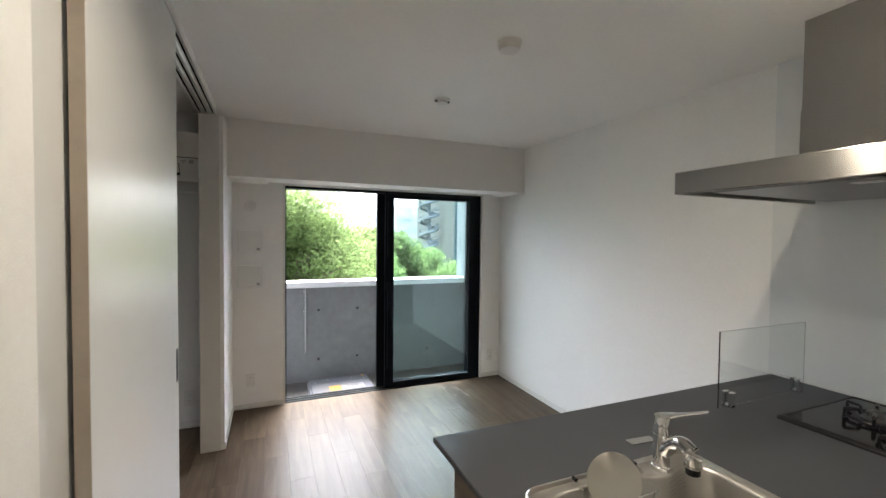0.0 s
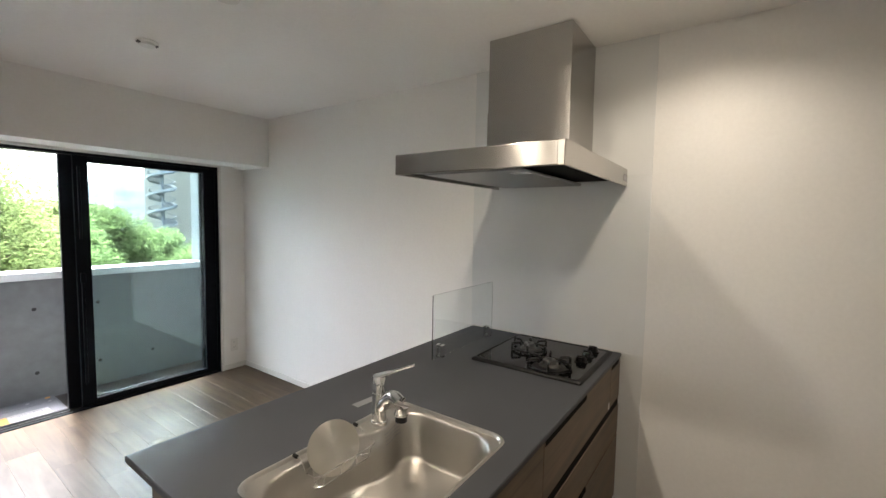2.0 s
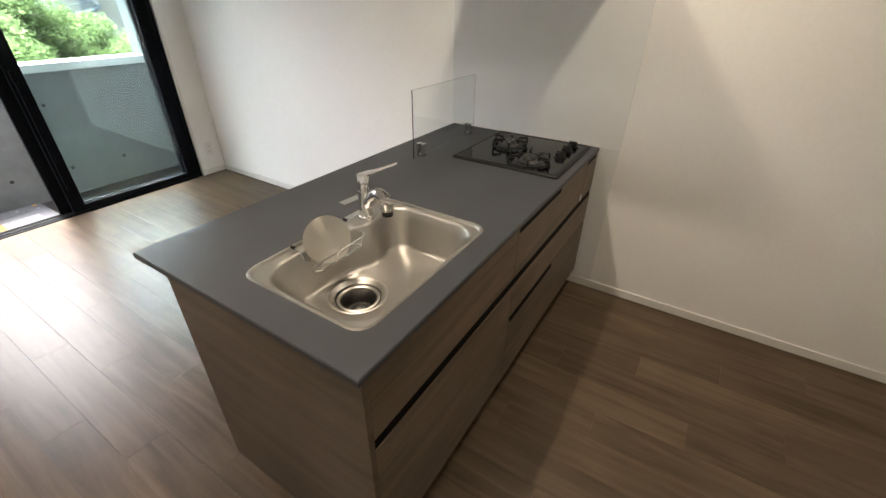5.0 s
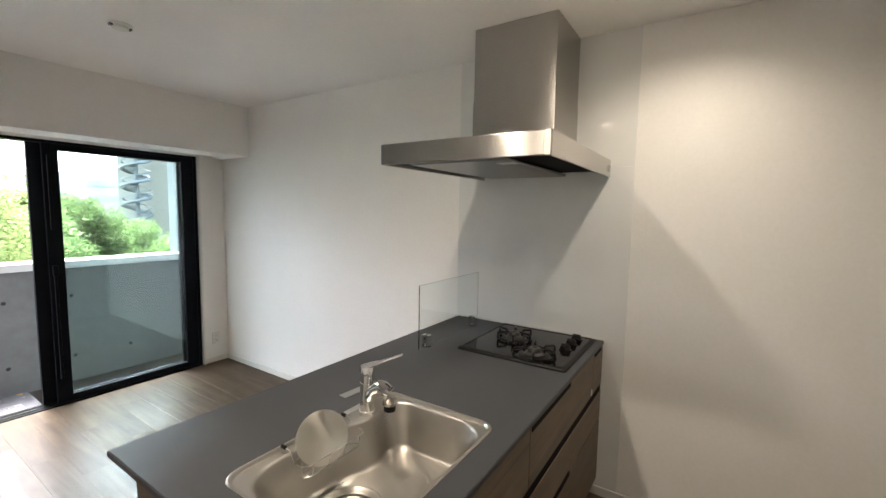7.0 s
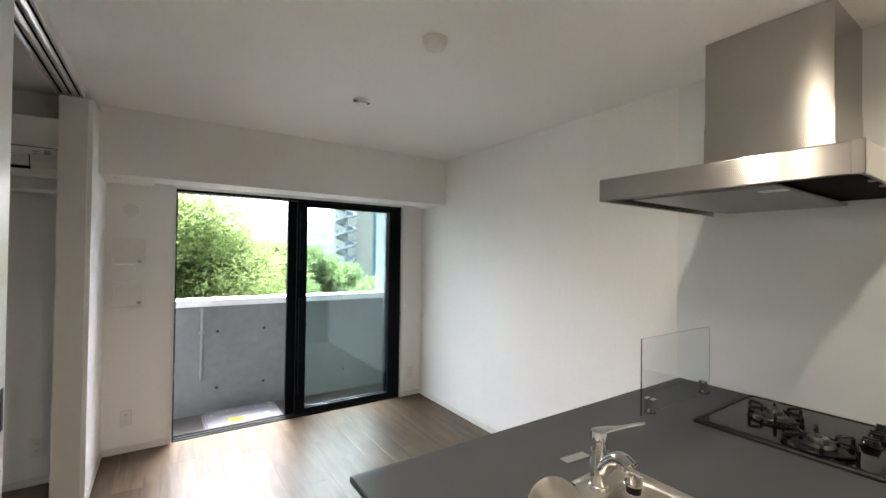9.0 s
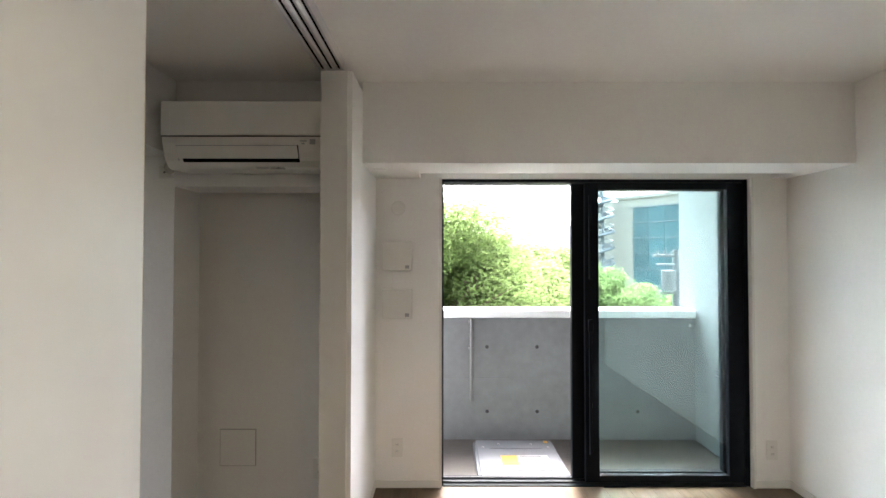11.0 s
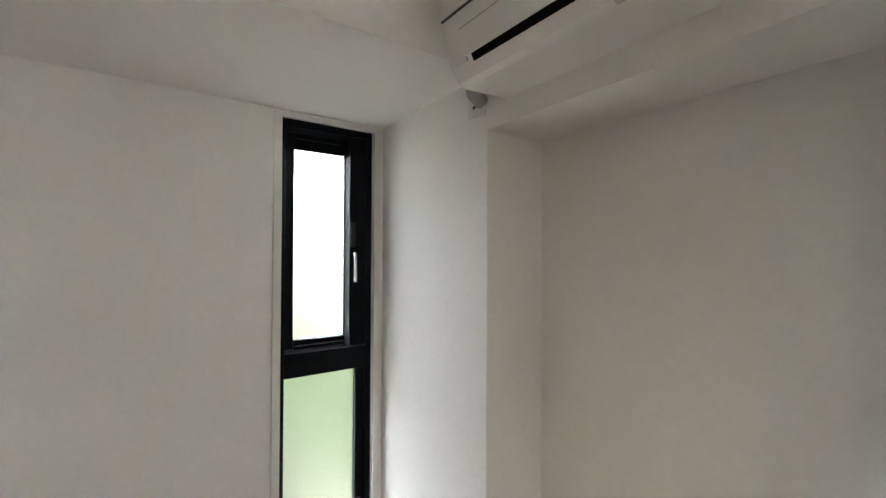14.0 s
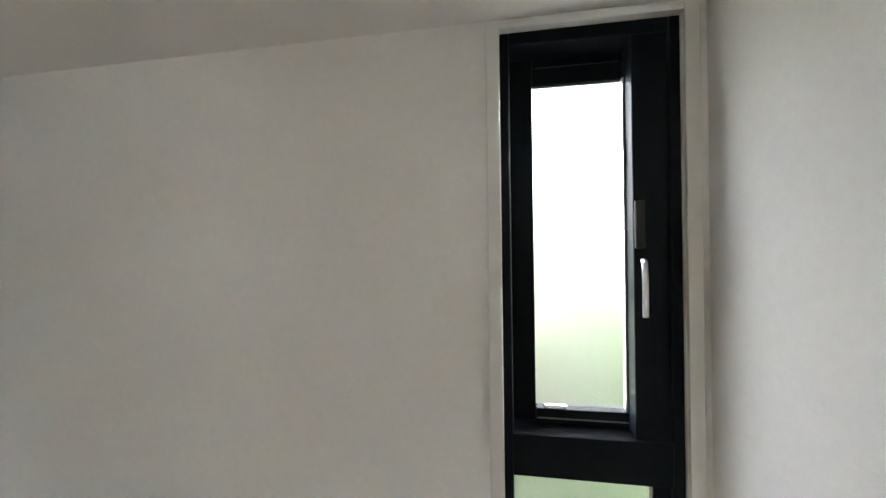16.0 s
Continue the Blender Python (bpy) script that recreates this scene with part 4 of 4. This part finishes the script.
def downlight(x, y):
    d = thing("downlight", (x, y, H), "small round recessed ceiling downlight, switched on", "downlight", group="kitchen downlights")
    part("trim_ring", lathe([(0.042, 0.0), (0.052, 0.0), (0.052, -0.003), (0.044, -0.006), (0.042, 0.0)], (x, y, H), 40), M_WHITEPL, d)
    part("diffuser", lathe([(0.0, -0.001), (0.042, -0.001), (0.042, -0.003), (0.0, -0.003)], (x, y, H), 40), M_LAMP, d, "glowing warm diffuser")


for lx, ly, watts, spread in DOWNLIGHTS:
    downlight(lx, ly)

# ---- living room wall fittings ----
def vent_box(z0):
    v = thing("wall_vent", (0.027, YN, z0), "square white air vent cover on the wall", "wall vent", group="square wall vents")
    # backing coloured dark to paint the shadow line round the cover
    part("vent_back", box(-0.062, 0.116, YN - 0.022, YN, z0 + 0.008, z0 + 0.178), M_FRAME_IN, v, "dark backing painting the shade in the vent gap")
    part("vent_cover", box(-0.068, 0.122, YN - 0.042, YN - 0.022, z0, z0 + 0.184, 0.004), M_WHITEPL, v)
    part("vent_lever", box(0.078, 0.104, YN - 0.045, YN - 0.042, z0 + 0.012, z0 + 0.034, 0.001), M_GREYPL, v, "small grey lever")


vent_box(1.376)
vent_box(1.074)
cap = thing("sleeve_cap", (0.03, YN, 1.72), "round white blanking cap on the wall", "cap")
part("cap_disc", extrude_profile([(0.03 + 0.047 * math.cos(2 * math.pi * i / 40), 1.774 + 0.047 * math.sin(2 * math.pi * i / 40)) for i in range(40)], "y", YN - 0.008, YN), M_TRIM, cap)
part("cap_rim", tube([(0.03 + 0.036 * math.cos(2 * math.pi * i / 32), YN - 0.008, 1.774 + 0.036 * math.sin(2 * math.pi * i / 32)) for i in range(32)], 0.003, seg=6, closed=True), M_TRIM, cap)


def outlet(cx, cz, y):
    o = thing("wall_socket", (cx, y, cz - 0.06), "white double wall socket plate", "socket", group="wall sockets")
    part("plate", box(cx - 0.035, cx + 0.035, y - 0.007, y, cz - 0.06, cz + 0.06, 0.002), M_WHITEPL, o)
    for dz in (-0.022, 0.022):
        ins = part("insert", box(cx - 0.012, cx + 0.012, y - 0.009, y - 0.007, cz + dz - 0.015, cz + dz + 0.015, 0.001), M_WHITEPL, o)
        for dx in (-0.005, 0.005):
            part("slot", box(cx + dx - 0.001, cx + dx + 0.001, y - 0.0095, y - 0.009, cz + dz - 0.005, cz + dz + 0.005), M_BLACK, ins, "dark plug slot")


outlet(0.027, 0.255, YN)
outlet(2.40, 0.24, YN)
outlet(-0.40, 0.24, 3.775)
ih = thing("inspection_hatch", (-0.872, 3.775, 0.26), "flush white inspection hatch in the bedroom recess", "hatch")
part("hatch_rim", box(-0.9775, -0.7675, 3.7735, 3.775, 0.2495, 0.4625), M_GREYPL, ih, "fine grey gap round the hatch")
part("hatch_door", box(-0.974, -0.771, 3.770, 3.7725, 0.253, 0.459, 0.001), M_WALL, ih)

# ---- air conditioner ----
ac = thing("air_conditioner", (-0.645, YB, 1.91), "white wall-mounted air conditioner with its flap shut", "air conditioner")
AX0, AX1 = -1.037, -0.262
prof = [(YB, 2.210), (3.345, 2.210), (3.336, 2.204), (3.333, 2.19), (3.333, 2.044), (3.337, 2.01), (3.348, 1.965), (3.362, 1.932), (3.385, 1.904), (3.402, 1.897), (YB, 1.903)]
part("ac_body", extrude_profile(prof, "x", AX0, AX1), M_WHITEPL, ac)
part("front_panel", box(AX0 - 0.002, AX1 + 0.002, 3.324, 3.336, 2.046, 2.212, 0.005), M_WHITEPL, ac)
part("panel_seam", box(AX0, AX1, 3.330, 3.340, 2.041, 2.046), M_FRAME_IN, ac, "dark seam under the front panel")
fx0, fx1 = -0.968, -0.386
part("flap", extrude_profile([(3.336, 1.998), (3.332, 1.996), (3.352, 1.940), (3.358, 1.942)], "x", fx0, fx1), M_WHITEPL, ac)
part("flap_gap", extrude_profile([(3.3355, 2.0005), (3.334, 2.0005), (3.3345, 1.998), (3.336, 1.998)], "x", fx0, fx1), M_GREYPL, ac, "thin line above the flap")
part("air_slot", extrude_profile([(3.354, 1.941), (3.353, 1.938), (3.362, 1.924), (3.368, 1.928)], "x", fx0 + 0.02, fx1), M_DARKGAP, ac, "dark air outlet slot")
part("flap_end", extrude_profile([(3.337, 2.0), (3.331, 2.0), (3.362, 1.924), (3.366, 1.926)], "x", fx1, fx1 + 0.004), M_DARKGAP, ac, "dark gap beside the flap")
part("flap_end", extrude_profile([(3.337, 2.0), (3.3335, 2.0), (3.358, 1.930), (3.362, 1.932)], "x", fx0 - 0.002, fx0), M_GREYPL, ac, "gap beside the flap")
part("receiver", box(-0.325, -0.298, 3.331, 3.336, 2.005, 2.030, 0.001), M_GREYPL, ac, "square grey receiver")
part("print_mark", box(-0.372, -0.340, 3.3315, 3.336, 2.018, 2.024), M_GREYPL, ac, "small grey print")
part("print_mark", box(-0.364, -0.350, 3.332, 3.337, 2.006, 2.011), M_GREYPL, ac, "small grey print")
part("under_label", extrude_profile([(3.378, 1.9105), (3.377, 1.9085), (3.399, 1.8955), (3.400, 1.898)], "x", -0.61, -0.46), M_TRIM, ac, "white label strip underneath")
def under_print(x0, x1, a, b, mat, label):
    """A strip of print on the sloping underside, a and b across it from front to back."""
    ya, yb = 3.3805 + 0.0145 * a, 3.3805 + 0.0145 * b
    za, zb = 1.9055 - 0.008 * a, 1.9055 - 0.008 * b
    part("label_print", extrude_profile([(ya + 0.0005, za + 0.002), (ya, za), (yb, zb), (yb + 0.001, zb + 0.0015)], "x", x0, x1), mat, ac, label)


under_print(-0.606, -0.545, 0.0, 1.0, M_LABELGREY, "pale grey printed panel")
under_print(-0.598, -0.575, 0.25, 0.40, M_GREYPL, "grey print")
under_print(-0.570, -0.552, 0.55, 0.75, M_GREYPL, "grey print")
under_print(-0.538, -0.466, 0.0, 0.12, M_GREYPL, "grey print")
under_print(-0.530, -0.512, 0.25, 0.6, M_GREYPL, "grey print")
under_print(-0.504, -0.486, 0.25, 0.6, M_FRAME_IN, "dark print")
under_print(-0.478, -0.468, 0.25, 0.6, M_GREYPL, "grey print")
under_print(-0.538, -0.464, 0.75, 1.0, M_FRAME_IN, "dark printed bar")
hose = thing("ac_pipe_stub", (-1.10, 3.47, 1.88), "short off-white pipe cover stub beside the air conditioner", "pipe cover")
part("stub", tube([(-0.985, 3.458, 1.924), (-1.030, 3.462, 1.938), (-1.064, 3.466, 1.944), (-1.085, 3.472, 1.938), (-1.106, 3.492, 1.928), (-1.130, 3.536, 1.922)], 0.022, seg=14, radii=[0.017, 0.020, 0.023, 0.024, 0.023, 0.022]), M_PUTTY, hose, "grey-beige wrapped pipe")
part("wrap_band", tube([(-1.060, 3.4655, 1.9435), (-1.066, 3.4665, 1.9440)], 0.0255, seg=14), M_WHITEPL, hose, "pale tape band")
part("wall_plate", box(-1.189, -1.113, YB - 0.010, YB, 1.878, 1.945, 0.003), M_WHITEPL, hose)
part("screw", rod((-1.158, YB - 0.010, 1.910), (-1.158, YB - 0.013, 1.910), 0.005, seg=10), M_BLACK, hose, "dark screw")

# ---- outside ----
structure("ground", box(-400, 400, -400, 700, -8.2, -8.0), M_GROUND, "far ground below the building", "ground")


def tree(name, cx, cy, top, crown_r, crown_h, seed, mat, n, leaf, label, squash=1.0):
    rnd = random.Random(seed)
    t = thing(name, (cx, cy, -8.0), label, "tree", group="trees outside")
    trunk = tube([(cx, cy, -8.0), (cx + 0.1, cy, -5.5), (cx, cy + 0.1, top - crown_h * 0.75), (cx, cy, top - crown_h * 0.4)], 0.2, seg=10, radii=[0.28, 0.22, 0.17, 0.07])
    part("trunk", trunk, M_BARK, t)
    lobes = []
    for i in range(52):
        a, b = rnd.uniform(0, 2 * math.pi), rnd.uniform(-0.95, 0.85)
        rr = crown_r * math.sqrt(max(0.05, 1 - b * b)) * rnd.uniform(0.45, 0.85)
        c = Vector((cx + rr * math.cos(a), cy + rr * math.sin(a), top - crown_h / 2 + b * crown_h * 0.40))
        lobes.append((c, crown_r * rnd.uniform(0.22, 0.40)))
        part("limb", tube([(cx, cy, top - crown_h * 0.75), (cx + (c.x - cx) * 0.5, cy + (c.y - cy) * 0.5, c.z - crown_h * 0.12), tuple(c)], 0.05, seg=6, radii=[0.09, 0.05, 0.015]), M_BARK, t)
    lobes.append((Vector((cx, cy, top - crown_r * 0.42)), crown_r * 0.42))
    verts, faces = [], []
    for i in range(n):
        c, r = lobes[rnd.randrange(len(lobes))]
        d = Vector((rnd.gauss(0, 1), rnd.gauss(0, 1), rnd.gauss(0, 1))).normalized()
        rad = r * (rnd.random() ** 0.35) * (1.12 if rnd.random() < 0.12 else 1.0)
        p = c + Vector((d.x * rad, d.y * rad, d.z * rad * 0.68))
        w = leaf * rnd.uniform(0.6, 1.3)
        u = Vector((rnd.gauss(0, 1), rnd.gauss(0, 1), rnd.gauss(0, 0.5))).normalized()
        v = u.cross(Vector((rnd.gauss(0, 0.6), rnd.gauss(0, 0.6), 1)).normalized()).normalized()
        k = len(verts)
        droop = Vector((0, 0, -0.2 * w))
        verts += [p - u * w * 0.8 + droop, p + v * w * 0.36, p + u * w * 0.8 + droop, p - v * w * 0.36]
        faces.append((k, k + 1, k + 2, k + 3))
    base = BASE[t.name]
    me = bpy.data.meshes.new("crown")
    me.from_pydata([tuple(p - base) for p in verts], [], faces)
    me.materials.append(mat)
    o = new("crown", me)
    o.parent = t
    tagged(o, "crown of many small leaves", kind="stuff")
    return t


tree("broadleaf_tree", -0.6, 13.5, 3.55, 4.15, 7.5, 3, M_LEAF, 215000, 0.064, "large bright green broadleaf tree beyond the balcony")
tree("broadleaf_tree", 1.35, 14.2, 2.6, 1.95, 5.5, 27, M_LEAF2, 82000, 0.070, "bright green broadleaf tree close to its taller neighbour")
tree("broadleaf_tree", 4.3, 19.0, 2.3, 2.8, 5.0, 5, M_LEAF2, 48000, 0.105, "yellow-green broadleaf tree further off")
tree("broadleaf_tree", 7.2, 20.0, 1.3, 2.4, 4.5, 8, M_LEAF, 42000, 0.105, "green broadleaf tree below the far building")
tree("broadleaf_tree", 2.9, 15.5, 1.7, 2.2, 5.0, 11, M_LEAF2, 44000, 0.098, "light green broadleaf tree beyond the balcony")
tree("broadleaf_tree", 10.5, 18.0, 0.4, 2.4, 4.5, 14, M_LEAF, 30000, 0.105, "green broadleaf tree beside the far building")
tree("broadleaf_tree", -8.8, 9.2, 1.9, 3.4, 7.0, 21, M_LEAF3, 20000, 0.16, "green tree outside the bedroom window")
tree("broadleaf_tree", -9.5, 4.2, 3.0, 3.6, 8.0, 17, M_LEAF3, 24000, 0.16, "bright green tree outside the bedroom window")

# far building with a spiral stair
bld = thing("office_building", (31.5, 50.1, -8.0), "beige office building with blue glazing", "building")
BA = pose(23.8, 56.9, -8.0, 0, 0, -48)


def placed(bm, m):
    bmesh.ops.transform(bm, matrix=m, verts=bm.verts)
    return bm


part("wall", placed(box(0, 46, 0, 24, 0, 17.0), BA), M_TILE, bld)
part("roof", placed(box(-0.3, 46.3, -0.3, 24.3, 17.0, 17.4), BA), M_TILE, bld)
part("wall", placed(box(-4.8, 0, 1.0, 14, 0, 17.0), BA), M_TILE, bld)
for r in range(8):
    for c in range(10):
        wbm = box(2.1 + c * 1.9, 2.1 + c * 1.9 + 1.875, -0.20, 0.0, -0.1 + r * 2.0, -0.1 + r * 2.0 + 1.86)
        part("window", placed(wbm, BA), M_BLUEGLASS, bld)
for r in range(9):
    part("mullion", placed(box(1.95, 21.2, -0.32, 0.0, -0.24 + r * 2.0, -0.1 + r * 2.0), BA), M_STEELBLUE, bld)

SXC, SYC = 21.35, 56.0
stair = thing("spiral_stair", (SXC, SYC, -8.0), "grey-blue outdoor spiral stair beside the office building", "stair")
part("column", rod((SXC, SYC, -8.0), (SXC, SYC, 10.5), 0.22, seg=12), M_STEELBLUE, stair)
for i in range(150):
    step = placed(box(0.1, 1.35, -0.24, 0.24, 0, 0.06), pose(SXC, SYC, -7.8 + i * 0.12, 0, 0, math.degrees(i * 0.36)))
    part("step", step, M_STEELBLUE, stair)
for k in range(2):
    hp = [(SXC + 1.35 * math.cos(i * 0.36), SYC + 1.35 * math.sin(i * 0.36), -7.7 + i * 0.12 + 0.75 * k) for i in range(151)]
    part("handrail", tube(hp, 0.07 if k else 0.20, seg=6), M_STEELBLUE, stair)

pole = thing("utility_pole", (8.1, 15.2, -8.0), "pale utility pole with transformers and cross arms", "utility pole")
part("pole_shaft", rod((8.1, 15.2, -8.0), (8.1, 15.2, 1.7), 0.16, 0.11, seg=14), M_POLE, pole)
for z, w in ((1.45, 0.8), (1.15, 0.7), (0.2, 0.6)):
    part("cross_arm", box(8.1 - w, 8.1 + w, 15.13, 15.20, z, z + 0.08, 0.01), M_POLE, pole)
for dx in (-0.33, 0.33):
    part("transformer", rod((8.1 + dx, 15.05, 0.35), (8.1 + dx, 15.05, 1.0), 0.22, seg=18), M_POLE, pole)
for i in range(6):
    part("insulator", rod((7.45 + 0.26 * i, 15.16, 1.53), (7.45 + 0.26 * i, 15.16, 1.66), 0.045, seg=10), M_POLE, pole)

rnd = random.Random(4)
for i in range(16):
    ang = radians(-3 - 2.2 * i)
    d = rnd.uniform(85, 130)
    x, y = d * math.sin(-ang), d * math.cos(ang)
    w, hgt = rnd.uniform(5, 10), rnd.uniform(8, 19)
    tower = thing("far_building", (x, y, -8.0), "pale hazy building far off", "building", group="far buildings")
    part("wall", box(x - w / 2, x + w / 2, y, y + 8, -8.0, -8.0 + hgt), M_CITY, tower)
    for r in range(int(hgt / 3)):
        part("window_band", box(x - w * 0.42, x + w * 0.42, y - 0.15, y, -6.6 + 3 * r, -5.4 + 3 * r), M_CITYBAND, tower)

# ---- floor planks, last ----
structure("floor_base", box(XW - 0.1, XE, YS, YN + 0.02, -0.12, -0.0085), M_FLOORBASE, "floor bed under the planks", "floor")
floor = thing("floor", (0.3, 1.3, -0.0085), "dark brown wood-grain plank floor with a satin sheen", "floor", kind="structure")
PW, PL = 0.1487, 0.905
mesh_cache = {}
rnd = random.Random(9)


def plank_mesh(w, length):
    key = (round(w, 3), round(length, 3))
    if key not in mesh_cache:
        bmp = bmesh.new()
        bmesh.ops.create_cube(bmp, size=1)
        for v in bmp.verts:
            v.co = Vector((v.co.x * (w - 0.0004), v.co.y * (length - 0.0004), v.co.z * 0.008))
        bmesh.ops.bevel(bmp, geom=[e for e in bmp.edges if all(v.co.z > 0 for v in e.verts)], offset=0.0005, segments=1, affect="EDGES")
        mesh_cache[key] = mesh_of("plank", bmp, M_FLOOR)
    return mesh_cache[key]


ix = 0
x = 0.447 - PW * 16
while x < XE:
    x0, x1 = max(x, XW), min(x + PW, XE)
    if x1 - x0 > 0.01:
        y = YS - PL * ((ix * 0.37) % 1.0)
        while y < YN + 0.012:
            a, b = max(y, YS), min(y + PL, YN + 0.012)
            if b - a > 0.01:
                o = new("plank", plank_mesh(x1 - x0, b - a))
                o.parent = floor
                o.location = Vector(((x0 + x1) / 2, (a + b) / 2, -0.0042)) - BASE[floor.name]
            y += PL
    x += PW
    ix += 1
